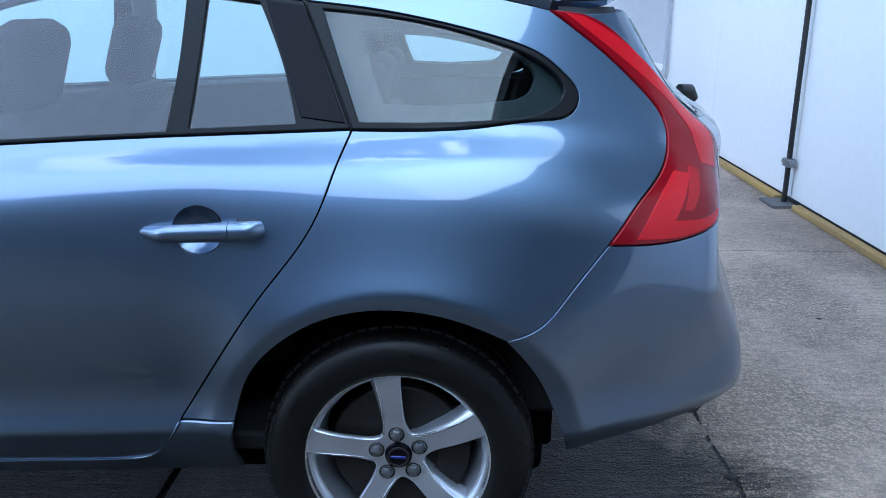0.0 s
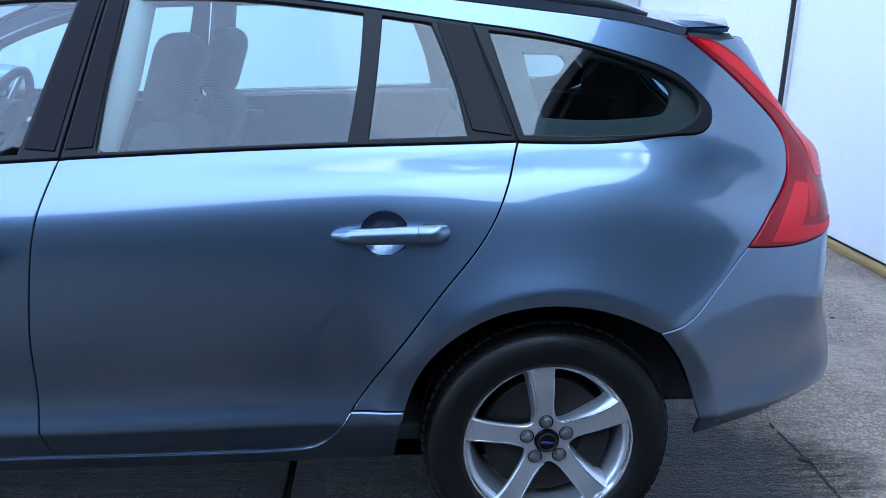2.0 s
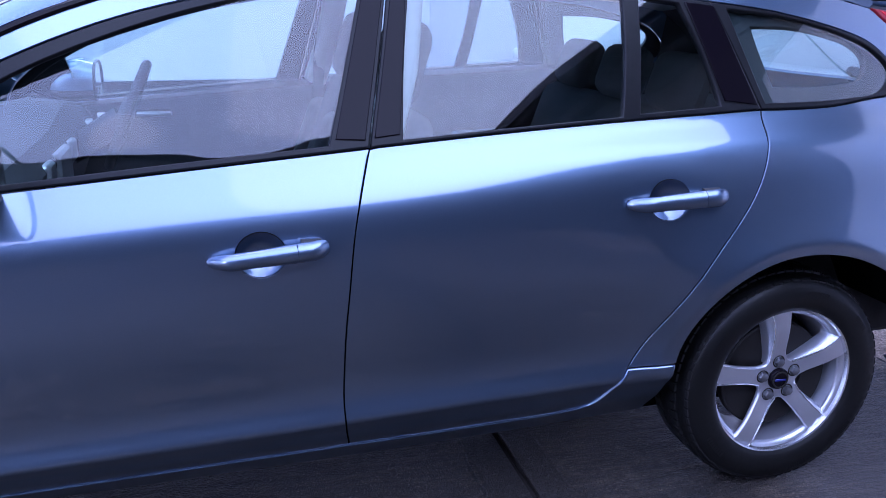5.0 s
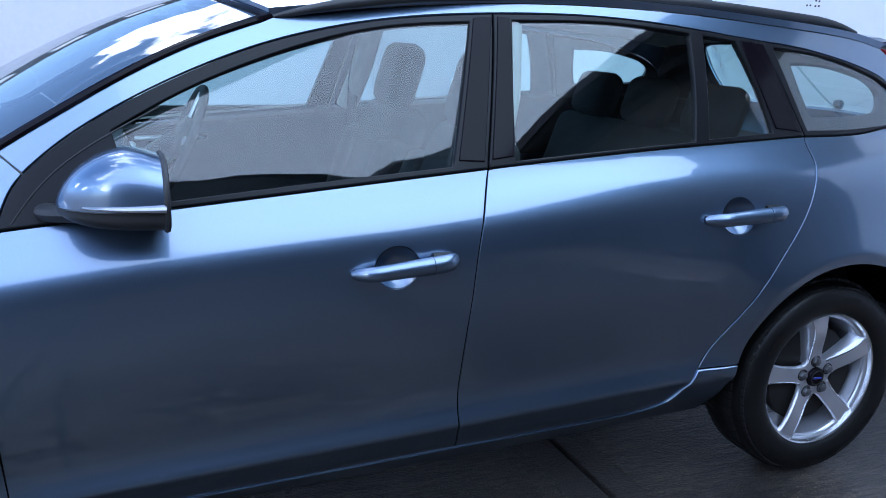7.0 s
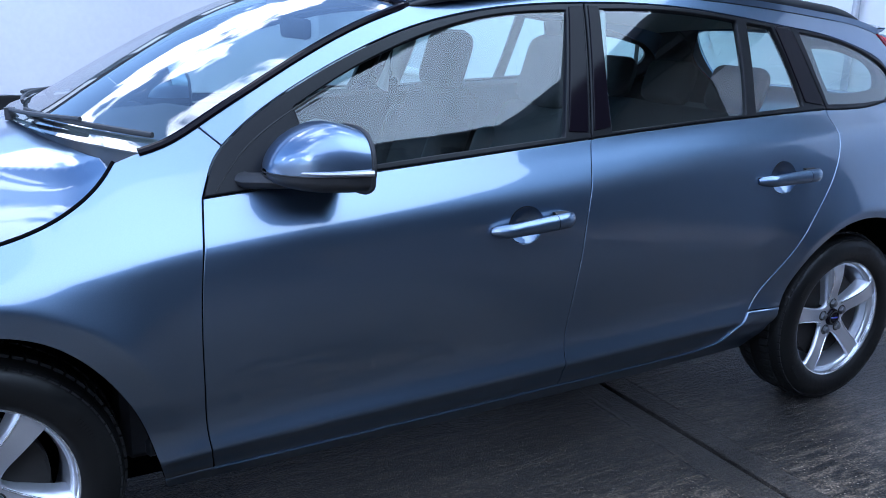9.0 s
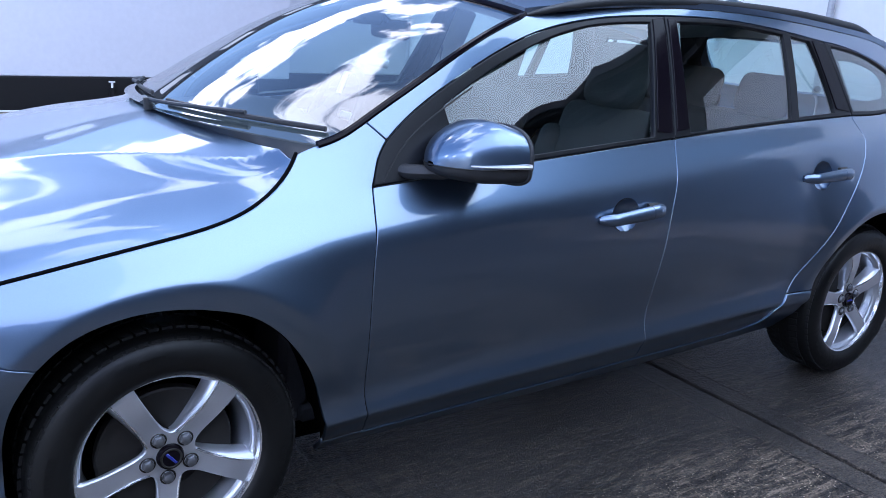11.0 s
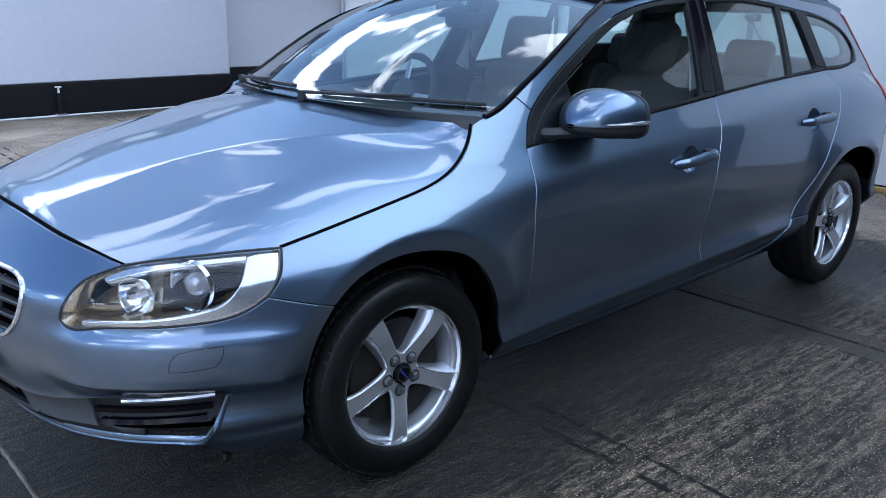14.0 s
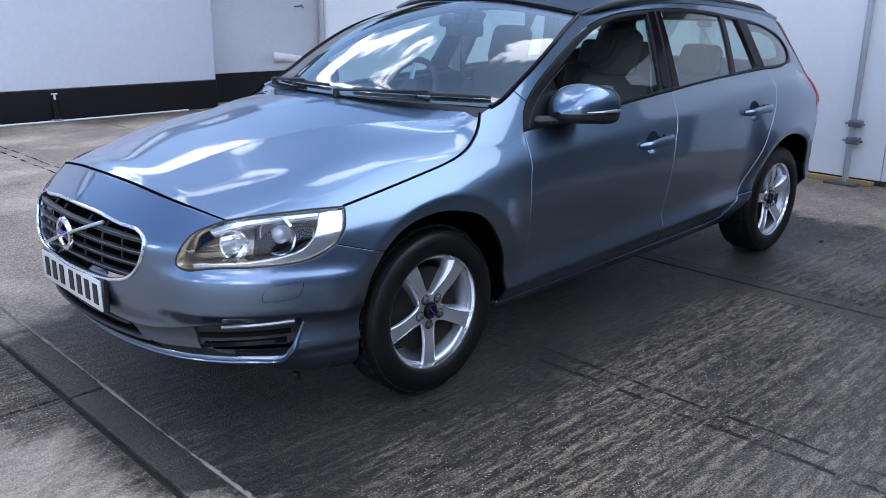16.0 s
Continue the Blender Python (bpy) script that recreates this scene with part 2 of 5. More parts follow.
# height of the belt line, and how the upper body leans in, along the outline
belt = spline((at_y(0), .735), (at_y(.44), .725), (at_x(-3.34), .765), (at_x(-3.05), .815), (at_x(-2.7), .872), (at_x(-2.26), .921), (at_x(-1.7), .970), (at_x(-1.155), 1.012),
              (at_x(-.6), 1.045), (at_x(-.1), 1.066), (at_x(.4), 1.075), (at_x(.75), 1.05), (at_y(0, True), 1.05))
lean_in = spline((at_y(0), .01), (at_x(-3.3), .01), (at_x(-2.7), .0), (at_x(-2.26), .010), (at_x(-1.155), 0), (at_x(-.6), -.028), (at_x(-.1), -.057), (at_x(.3), -.085), (at_x(.5), -.08),
                 (at_x(.74), -.03), (at_y(0, True), .02))
upper = spline((at_y(0), 2.2), (at_y(.44), 2.0), (at_x(-3.3), 1.5), (at_x(-2.9), 1.6), (at_x(-2.45), 1.5), (at_x(-2.2), .85), (at_x(-1.63), 1.02), (at_x(-1.1), .96), (at_x(-.3), .80),
               (at_x(.3), .9), (at_x(.5), 1.0), (at_x(.74), 1.5), (at_y(0, True), 2.4))
_low = spline((-.20, -.165), (-.13, -.112), (-.07, -.072), (-.035, -.050), (.0, -.036), (.03, -.0255), (.052, -.0145), (.066, -.0115), (.085, -.0142), (.12, -.0215), (.17, -.0265), (.28, -.0185), (.45, -.001), (.58, .004), (.70, .001), (.78, -.0045), (.82, -.0105), (.845, -.017), (.88, -.030), (.92, -.0465), (.96, -.0625), (1, -.077))
# how far the tail's corner stands out or in, by height: a full bumper, and lamps that are drawn in above it
_corner = spline((.25, .03), (.45, .050), (.57, .0), (.66, -.045), (.75, -.085), (.84, -.105), (.95, -.065), (1.03, -.03), (1.10, -.055), (1.2, -.075), (1.3, -.09))
_up = spline((-.035, -.0165), (0, 0), (.09, .043), (.19, .093), (.29, .148), (.375, .203), (.44, .265), (.5, .35))


def skin(u, z, out=0.0):
    """A point of the left side's skin, moved outwards by out."""
    u, z = np.asarray(u, float), np.asarray(z, float)
    x, w = _px(u), _pw(u)
    s = np.abs(u)
    s = np.where(s > END, 2 * END - s, s)
    zb, lean, tall = belt(s), lean_in(s), upper(s)
    q = (z - .30) / (zb - .30)
    # the crease over the sill climbs towards the rear wheel
    q = q + (.021 - .045 * (np.clip(s, 1.8, 3.9) - 2.1)) * (1 - ramp(q, .15, .50))
    # the rear shoulder stands out: the side stays upright for longer, then turns in under the windows
    k = ramp(x, -1.4, -.3) * (1 - ramp(x, .12, .60))
    q = q - .062 * k * ramp(q, .55, .84) * (1 - ramp(q, .90, 1.0))
    d = np.where(z < zb, _low(q) + lean * (k * np.clip((q - .50) / .50, 0, 1) ** 1.4 + (1 - k) * ramp(q, .70, 1.0)), -.077 + lean - tall * _up(np.maximum(z - zb, 0)))
    # the flanks tuck in low down at both bumpers, and swell round the wheels
    fold = .40 + .07 * ramp(x, .40, .95) - z
    d = d - .15 * ramp(x, .28, .50) * (fold + np.sqrt(fold * fold + .0006))
    # below the headlights the bumper steps out, turns back under, and is drawn in along its foot
    on = ramp(s, .46, .66) * (1 - ramp(s, 1.02, 1.20))
    d = d + on * (.018 * ramp(-z, -.600, -.555) + .018 * np.clip((.565 - z) / .11, 0, 1) - .041 * ramp(-z, -.455, -.405))
    # ahead of the front wheel the bumper's foot stays out
    d = d + .068 * ramp(-z, -.31, -.20) * ramp(s, .78, 1.0) * (1 - ramp(s, 1.25, 1.5))
    d = d + _corner(z) * ramp(s, 4.97, 5.30)
    # a folded lip round each wheel: the flank rises to the fold, then drops straight to the opening
    for wx, crest, high, reach, near, far in ((0.0, .432, .047, .135, .50, .62), (-2.776, .447, .040, .13, .62, .50)):
        r = np.hypot(x - wx, z - .315)
        o = r - crest
        soft = np.sqrt(o * o + .00008)
        fade = np.exp(-.5 * (o + soft) / reach) * (1 - .10 * (soft - o) / .05)
        side = 1 - .75 * ramp(np.abs(x - wx), near * .62, near) * (x < wx) - .45 * ramp(np.abs(x - wx), far * .62, far) * (x > wx)
        d = d + high * fade * side * ramp(z, .22, .50)
    e = 1e-3
    tx, tw = _px(u + e) - _px(u - e), _pw(u + e) - _pw(u - e)
    n = np.hypot(tx, tw)
    nx, nw = -tw / n, tx / n
    return np.stack([x + nx * (d + out), -(w + nw * (d + out)), z + 0 * u], -1)
# ---- making meshes ----
def link(name, data, mat, parent=None, label=""):
    ob = new(name, data)
    if mat:
        data.materials.append(mat) if not data.materials else None
    ob.parent = parent
    return tagged(ob, label)


def part(name, bm, mat, parent=None, label="", smooth=True):
    data = bpy.data.meshes.new(name)
    bm.to_mesh(data)
    bm.free()
    data.materials.append(mat)
    if smooth:
        data.shade_smooth()
        data.set_sharp_from_angle(angle=radians(38))
    return link(name, data, None, parent, label)


def raw(name, verts, faces, normals=None, mat=None, parent=None, label="", mirror=False):
    """A mesh from computed arrays, with its exact surface normals; mirror: for the car's other side."""
    verts = np.array(verts, float)
    if mirror:
        verts = verts * (1, -1, 1)
        faces = [f[::-1] for f in faces]
    data = bpy.data.meshes.new(name)
    data.from_pydata([tuple(v) for v in verts], [], [tuple(int(i) for i in f) for f in faces])
    data.materials.append(mat)
    data.shade_smooth()
    if normals is not None:
        normals = np.array(normals, float) * ((1, -1, 1) if mirror else (1, 1, 1))
        data.normals_split_custom_set_from_vertices([tuple(v) for v in normals])
    else:
        data.set_sharp_from_angle(angle=radians(38))
    return link(name, data, None, parent, label)


def trace(*runs, step=.016):
    """A closed outline from runs of points: each run is drawn smoothly, with a corner where two meet."""
    out = []
    for run in runs:
        run = np.array(run, float)
        s = np.concatenate([[0], np.cumsum(np.hypot(*np.diff(run, axis=0).T))])
        k = max(int(s[-1] / step), 1)
        g = np.linspace(0, s[-1], k + 1)[:-1]
        if len(run) == 2:
            out.append(np.stack([np.interp(g, s, run[:, 0]), np.interp(g, s, run[:, 1])], -1))
        else:
            out.append(np.stack([spline(*zip(s, run[:, 0]))(g), spline(*zip(s, run[:, 1]))(g)], -1))
    return np.concatenate(out)


def smooth_line(run, count):
    run = np.array(run, float)
    s = np.concatenate([[0], np.cumsum(np.sqrt((np.diff(run, axis=0) ** 2).sum(1)))])
    g = np.linspace(0, s[-1], count)
    return np.stack([spline(*zip(s, run[:, k]))(g) for k in range(run.shape[1])], -1)


def inside(p, loop):
    x, y = p[:, 0][:, None], p[:, 1][:, None]
    a, b = loop, np.roll(loop, -1, 0)
    cross = ((a[:, 1] > y) != (b[:, 1] > y)) & (x < (b[:, 0] - a[:, 0]) * (y - a[:, 1]) / (b[:, 1] - a[:, 1] + 1e-12) + a[:, 0])
    return cross.sum(1) % 2 == 1


def shrink(loop, by):
    """The outline moved inwards."""
    area = (loop[:, 0] * np.roll(loop[:, 1], -1) - loop[:, 1] * np.roll(loop[:, 0], -1)).sum()
    t1, t2 = loop - np.roll(loop, 1, 0), np.roll(loop, -1, 0) - loop
    t1, t2 = t1 / np.hypot(*t1.T)[:, None], t2 / np.hypot(*t2.T)[:, None]
    n1, n2 = np.stack([-t1[:, 1], t1[:, 0]], -1), np.stack([-t2[:, 1], t2[:, 0]], -1)
    n = n1 + n2
    n = n / np.maximum((n * n1).sum(1), .45)[:, None] if by else n
    return loop + n * by * (1 if area > 0 else -1)


def normal_of(surface, p, e=1e-3):
    a = surface(p[:, 0] + e, p[:, 1]) - surface(p[:, 0] - e, p[:, 1])
    b = surface(p[:, 0], p[:, 1] + e) - surface(p[:, 0], p[:, 1] - e)
    n = np.cross(a, b)
    return n / np.linalg.norm(n, axis=1)[:, None]


def sheet(name, loop, surface, mat, parent, label="", gap=.0022, edge=.003, depth=.014, step=.022, out=0.0, holes=(), flip=False, both=True, lift=None, guides=None):
    """A pressed panel: an outline filled on a curved surface, its edges rounded and turned in. Made for both sides of the car. guides: points along folds that the mesh must follow."""
    from mathutils.geometry import delaunay_2d_cdt
    loops = [(shrink(loop, gap), shrink(loop, gap + edge))] + [(shrink(h, -gap), shrink(h, -gap - edge)) for h in holes]
    lo, hi = loop.min(0), loop.max(0)
    gx, gy = np.meshgrid(np.arange(lo[0] + step / 2, hi[0], step), np.arange(lo[1] + step / 2, hi[1], step))
    gx = gx + (np.arange(gx.shape[0]) % 2)[:, None] * step / 2
    grid = np.stack([gx.ravel(), gy.ravel()], -1)
    keep = inside(grid, loops[0][1])
    for _, inner in loops[1:]:
        keep &= ~inside(grid, inner)
    grid = grid[keep]
    rim = np.concatenate([b for _, b in loops])
    if len(grid):
        near = np.full(len(grid), 9.0)
        for r in rim:
            near = np.minimum(near, np.hypot(grid[:, 0] - r[0], grid[:, 1] - r[1]))
        grid = grid[near > step * .45]
    if guides is not None:
        g = guides[inside(guides, loops[0][1])]
        for _, inner in loops[1:]:
            g = g[~inside(g, inner)]
        g = g[[np.hypot(rim[:, 0] - q[0], rim[:, 1] - q[1]).min() > .004 for q in g]]
        clear = np.full(len(grid), 9.0)
        for q in g:
            clear = np.minimum(clear, np.hypot(grid[:, 0] - q[0], grid[:, 1] - q[1]))
        grid = np.concatenate([grid[clear > step * .35], g])
    pts = np.concatenate([rim, grid]) if len(grid) else rim
    edges, at = [], 0
    for _, b in loops:
        edges += [(at + i, at + (i + 1) % len(b)) for i in range(len(b))]
        at += len(b)
    co, _, tris, came, _, _ = delaunay_2d_cdt([Vector(p) for p in pts], edges, [], 0, 1e-7)
    flat = np.array([tuple(c) for c in co])
    tris = np.array([tuple(t) for t in tris])
    mid = flat[tris].mean(1)
    keep = inside(mid, loops[0][1])
    for _, inner in loops[1:]:
        keep &= ~inside(mid, inner)
    tris = tris[keep]
    back = {}
    for i, c in enumerate(came):
        for k in c:
            back[k] = i
    face = lambda p, o: surface(p[:, 0], p[:, 1]) + normal_of(surface, p) * sign * o
    sign = -1 if flip else 1
    raise_by = (lambda p: lift(p[:, 0], p[:, 1])) if lift else (lambda p: 0)
    lifted = (lambda a, b: surface(a, b) + (normal_of(surface, np.stack([a, b], -1)) * sign * lift(a, b)[:, None])) if lift else surface
    v = [lifted(flat[:, 0], flat[:, 1]) + normal_of(lifted, flat) * sign * out]
    nrm = [normal_of(lifted, flat) * sign]
    order = tris if not flip else tris[:, ::-1]
    faces = [tuple(t) for t in order]
    count, at = len(flat), 0
    for a, b in loops:
        k = len(a)
        ring = [back[at + i] for i in range(k)]
        top = v[0][ring]
        n = normal_of(lifted, a) * sign
        side = lifted(a[:, 0], a[:, 1]) + n * out
        t = side - top
        t = t / np.linalg.norm(t, axis=1)[:, None]
        v += [side - n * edge * .6, side - n * depth]
        nrm += [n * .6 + t * .8, t]
        area = (a[:, 0] * np.roll(a[:, 1], -1) - a[:, 1] * np.roll(a[:, 0], -1)).sum()
        turn = (area > 0) == (at == 0)
        if at:
            turn = area < 0
        for i in range(k):
            j = (i + 1) % k
            for q in ((ring[i], count + i, count + j, ring[j]), (count + i, count + k + i, count + k + j, count + j)):
                faces.append(q if (turn != flip) else q[::-1])
        count += 2 * k
        at += k
    v, nrm = np.concatenate(v), np.concatenate(nrm)
    made = [raw(name, v, faces, nrm, mat, parent, label)]
    if both:
        made.append(raw(name, v, faces, nrm, mat, parent, label, mirror=True))
    return made


def grid_sheet(name, pts, mat, parent, label="", both=False, flip=False, thick=0.0):
    """A sheet through a grid of points; thick: its depth, with closed edges."""
    pts = np.array(pts, float)
    r, c = pts.shape[:2]
    faces = [(i * c + j, i * c + j + 1, (i + 1) * c + j + 1, (i + 1) * c + j) for i in range(r - 1) for j in range(c - 1)]
    v = pts.reshape(-1, 3)
    if flip:
        faces = [f[::-1] for f in faces]
    if thick:
        du, dv = np.gradient(pts, axis=0), np.gradient(pts, axis=1)
        n = np.cross(dv, du)
        n = n / np.maximum(np.linalg.norm(n, axis=2), 1e-9)[..., None] * (-1 if flip else 1)
        k = len(v)
        v = np.concatenate([v, (pts + n * thick).reshape(-1, 3)])
        faces = faces + [tuple(k + i for i in f[::-1]) for f in faces]
        ring = [j for j in range(c)] + [i * c + c - 1 for i in range(1, r)] + [(r - 1) * c + j for j in range(c - 2, -1, -1)] + [i * c for i in range(r - 2, 0, -1)]
        for a, b in zip(ring, ring[1:] + ring[:1]):
            q = (a, k + a, k + b, b)
            faces.append(q[::-1] if flip else q)
    made = [raw(name, v, faces, None, mat, parent, label)]
    if both:
        made.append(raw(name, v, faces, None, mat, parent, label, mirror=True))
    return made


def tube(name, line, radius, mat, parent, label="", sides=10, both=False, flat=1.0, closed=False):
    """A round bar along a line; radius: a number or one for each point; flat: its height against its width."""
    line = np.array(line, float)
    k = len(line)
    rad = np.broadcast_to(np.asarray(radius, float), (k,))
    tan = np.roll(line, -1, 0) - np.roll(line, 1, 0) if closed else np.gradient(line, axis=0)
    tan = tan / np.linalg.norm(tan, axis=1)[:, None]
    ref = np.array([0, 0, 1.0]) if abs(tan[:, 2]).max() < .9 else np.array([0, 1.0, 0]) if abs(tan[:, 1]).max() < .9 else np.array([1.0, 0, 0])
    a = np.cross(tan, ref)
    a = a / np.linalg.norm(a, axis=1)[:, None]
    b = np.cross(a, tan)
    ang = np.arange(sides) * 2 * math.pi / sides
    ring = line[:, None] + rad[:, None, None] * (a[:, None] * np.cos(ang)[None, :, None] + b[:, None] * np.sin(ang)[None, :, None] * flat)
    v = ring.reshape(-1, 3)
    faces = []
    for i in range(k if closed else k - 1):
        for j in range(sides):
            p, q = i * sides, ((i + 1) % k) * sides
            faces.append((p + j, q + j, q + (j + 1) % sides, p + (j + 1) % sides))
    if not closed:
        faces += [tuple(range(sides)), tuple(range((k - 1) * sides, k * sides))[::-1]]
    made = [raw(name, v, faces, None, mat, parent, label)]
    if both:
        made.append(raw(name, v, faces, None, mat, parent, label, mirror=True))
    return made


def spin(profile, sides=64, axis=1):
    """A bmesh turned round the y axis from a profile of (radius, y)."""
    bm = bmesh.new()
    rings = []
    for r, y in profile:
        rings.append([bm.verts.new((r * math.cos(a), y, r * math.sin(a))) for a in (2 * math.pi * i / sides for i in range(sides))])
    for p, q in zip(rings, rings[1:]):
        for i in range(sides):
            bm.faces.new((p[i], p[(i + 1) % sides], q[(i + 1) % sides], q[i]))
    bmesh.ops.recalc_face_normals(bm, faces=bm.faces)
    return bm


def block(lo, hi, bevel=.01, segments=2, bm=None):
    """A box with rounded edges."""
    bm = bm or bmesh.new()
    made = bmesh.ops.create_cube(bm, size=1)["verts"]
    lo, hi = Vector(lo), Vector(hi)
    for v in made:
        v.co = Vector((lo[i] + (hi[i] - lo[i]) * (v.co[i] + .5) for i in range(3)))
    if bevel:
        bmesh.ops.bevel(bm, geom=[e for e in bm.edges if e.verts[0] in made and e.verts[1] in made], offset=bevel, segments=segments, profile=.5, affect="EDGES")
    return bm


def thing(name, label, category, group="", kind=""):
    return tagged(new(name), label, category, group, kind)
# ---- the yard ----
def concrete_material():
    """Old tamped concrete: streaks along x, stones showing, and a damp sheen with ragged edges round the washed car."""
    mat = bpy.data.materials.new("tamped_concrete")
    mat.use_nodes = True
    n, l = mat.node_tree.nodes, mat.node_tree.links
    b = n["Principled BSDF"]
    c = n.new("ShaderNodeTexCoord")

    def cloud(scale, detail, stretch, rough=.55, distort=0.0):
        m, t = n.new("ShaderNodeMapping"), n.new("ShaderNodeTexNoise")
        m.inputs["Scale"].default_value = stretch
        t.inputs["Scale"].default_value, t.inputs["Detail"].default_value, t.inputs["Roughness"].default_value, t.inputs["Distortion"].default_value = scale, detail, rough, distort
        l.new(c.outputs["Object"], m.inputs["Vector"])
        l.new(m.outputs["Vector"], t.inputs["Vector"])
        return t.outputs["Fac"]

    def span(v, a, b2, lo=0.0, hi=1.0):
        r = n.new("ShaderNodeMapRange")
        for k, w in (("From Min", a), ("From Max", b2), ("To Min", lo), ("To Max", hi)):
            r.inputs[k].default_value = w
        l.new(v, r.inputs["Value"])
        return r.outputs["Result"]

    def sums(kind, a, b2):
        m = n.new("ShaderNodeMath")
        m.operation = kind
        for i, v in enumerate((a, b2)):
            if isinstance(v, (int, float)):
                m.inputs[i].default_value = v
            else:
                l.new(v, m.inputs[i])
        return m.outputs["Value"]

    def blend(f, a, b2):
        m = n.new("ShaderNodeMix")
        m.data_type = "RGBA"
        l.new(f, m.inputs["Factor"])
        for k, v in (("A", a), ("B", b2)):
            if isinstance(v, tuple):
                m.inputs[k].default_value = (*v, 1)
            else:
                l.new(v, m.inputs[k])
        return m.outputs["Result"]

    lines = cloud(4.2, 5, (.50, 9.0, 1), .64, .35)
    streak = cloud(4.0, 6, (1.0, 6.0, 1), .62, .5)
    band = cloud(1.6, 4, (.55, 5.5, 1), .55, .3)
    ridges = cloud(17.0, 5, (.8, 2.6, 1), .68, .5)
    grit = cloud(125, 3, (1, 1.15, 1), .7)
    blotch = cloud(1.1, 6, (1, 1.3, 1), .6)
    patches = cloud(.9, 7, (.8, 1.1, 1), .62, .6)

    def stones(scale):
        v = n.new("ShaderNodeTexVoronoi")
        v.inputs["Scale"].default_value = scale
        l.new(c.outputs["Object"], v.inputs["Vector"])
        hue = n.new("ShaderNodeSeparateColor")
        l.new(v.outputs["Color"], hue.inputs["Color"])
        return v.outputs["Distance"], hue.outputs["Red"], hue.outputs["Green"]

    near_mid, kind, shade = stones(125)
    chip = span(near_mid, .50, .10)
    pale = sums("MULTIPLY", sums("GREATER_THAN", kind, .88), span(near_mid, .36, .28))
    cobble, cobble_kind, cobble_shade = stones(72)
    dome = span(cobble, .62, .08)
    crevice = span(cobble, .40, .62)
    xyz = n.new("ShaderNodeSeparateXYZ")
    l.new(c.outputs["Object"], xyz.inputs["Vector"])

    def off(axis, at):
        return sums("ABSOLUTE", sums("SUBTRACT", xyz.outputs[axis], at), 0)

    # washed ground round the car, with a torn edge towards the dry hoarding, the channel and the far wall
    inner = sums("MINIMUM", sums("SUBTRACT", 1.05, xyz.outputs["X"]), sums("MINIMUM", sums("ADD", xyz.outputs["X"], 4.02), sums("SUBTRACT", 1.0, xyz.outputs["Y"])))
    wet = span(sums("ADD", inner, sums("MULTIPLY", sums("SUBTRACT", patches, .5), 2.6)), -.10, .12)
    # darkened in colour round the car: run-off water and the car's shade together
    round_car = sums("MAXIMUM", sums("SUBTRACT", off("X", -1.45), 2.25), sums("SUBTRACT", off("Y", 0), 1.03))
    soak_and_shade = span(sums("ADD", round_car, sums("MULTIPLY", sums("SUBTRACT", patches, .5), 1.1)), .24, -.06)
    # ragged double crack across the slab
    wander = sums("ADD", xyz.outputs["X"], sums("MULTIPLY", cloud(3, 4, (1, 1, 1)), .05))
    broken = span(cloud(7.5, 5, (1.6, 1, 1), .7), .46, .51)
    crack = None
    for at, half in ((-2.13, .013), (-2.235, .016), (.98, .009), (-.80, .006)):
        near = span(sums("ABSOLUTE", sums("SUBTRACT", wander, at), 0), half, half * .45)
        crack = sums("MAXIMUM", crack, near) if crack else near
    crack = sums("MULTIPLY", crack, broken)
    # where the surface was floated smooth, water lies as a film
    film = span(sums("ADD", cloud(.75, 5, (.8, 1, 1), .55, .4), sums("ADD", sums("MULTIPLY", sums("ADD", xyz.outputs["Y"], 1.5), -.12), sums("MULTIPLY", sums("ADD", xyz.outputs["X"], 1.5), .03))), .48, .66)
    film = sums("MULTIPLY", film, wet)
    # trowelled margins beside the long joint and along the channel
    margin = sums("MAXIMUM", span(off("X", -.695), .122, .112), span(off("X", -3.73), .075, .068))
    # ridges pale and troughs dark: relief shading is put into the tone
    tamped = sums("ADD", sums("ADD", sums("MULTIPLY", span(lines, .40, .60), .29), sums("MULTIPLY", span(ridges, .44, .56), .28)), sums("ADD", sums("MULTIPLY", span(grit, .38, .62), .41), sums("MULTIPLY", chip, .20)))
    tamped = sums("ADD", tamped, span(shade, 0, 1, -.09, .09))
    tone = sums("MULTIPLY", sums("POWER", sums("MULTIPLY", tamped, 1.12), 2.7), sums("MULTIPLY", span(blotch, .30, .70, .62, 1.35), span(band, .36, .64, .66, 1.28)))
    worn = span(cloud(1.3, 5, (1, 1, 1), .6), .44, .54)
    # crevices between worn stones are darkened in colour for their occlusion
    crevice_shade = sums("SUBTRACT", 1.0, sums("MULTIPLY", sums("MULTIPLY", crevice, worn), .45))
    dry_tone = sums("MULTIPLY", sums("ADD", sums("ADD", sums("MULTIPLY", span(ridges, .36, .64), .20), sums("MULTIPLY", span(grit, .34, .66), .36)), span(cobble_shade, 0, 1, .16, .36)), span(blotch, .30, .70, .70, 1.35))
    dry = blend(pale, blend(sums("MULTIPLY", dry_tone, crevice_shade), (.150, .115, .089), (.90, .715, .565)), (.86, .70, .55))
    damp = blend(pale, blend(tone, (.0080, .0062, .0045), (.42, .318, .222)), (.80, .65, .47))
    damp = blend(film, damp, blend(span(sums("ADD", sums("MULTIPLY", tone, .75), sums("MULTIPLY", span(grit, .36, .64), .45)), .1, 1.0), (.028, .022, .0168), (.43, .336, .252)))
    damp = blend(sums("MULTIPLY", margin, .80), damp, blend(span(grit, .36, .64), (.028, .022, .017), (.15, .120, .092)))
    damp = blend(sums("MULTIPLY", soak_and_shade, .78), damp, (.007, .006, .005))
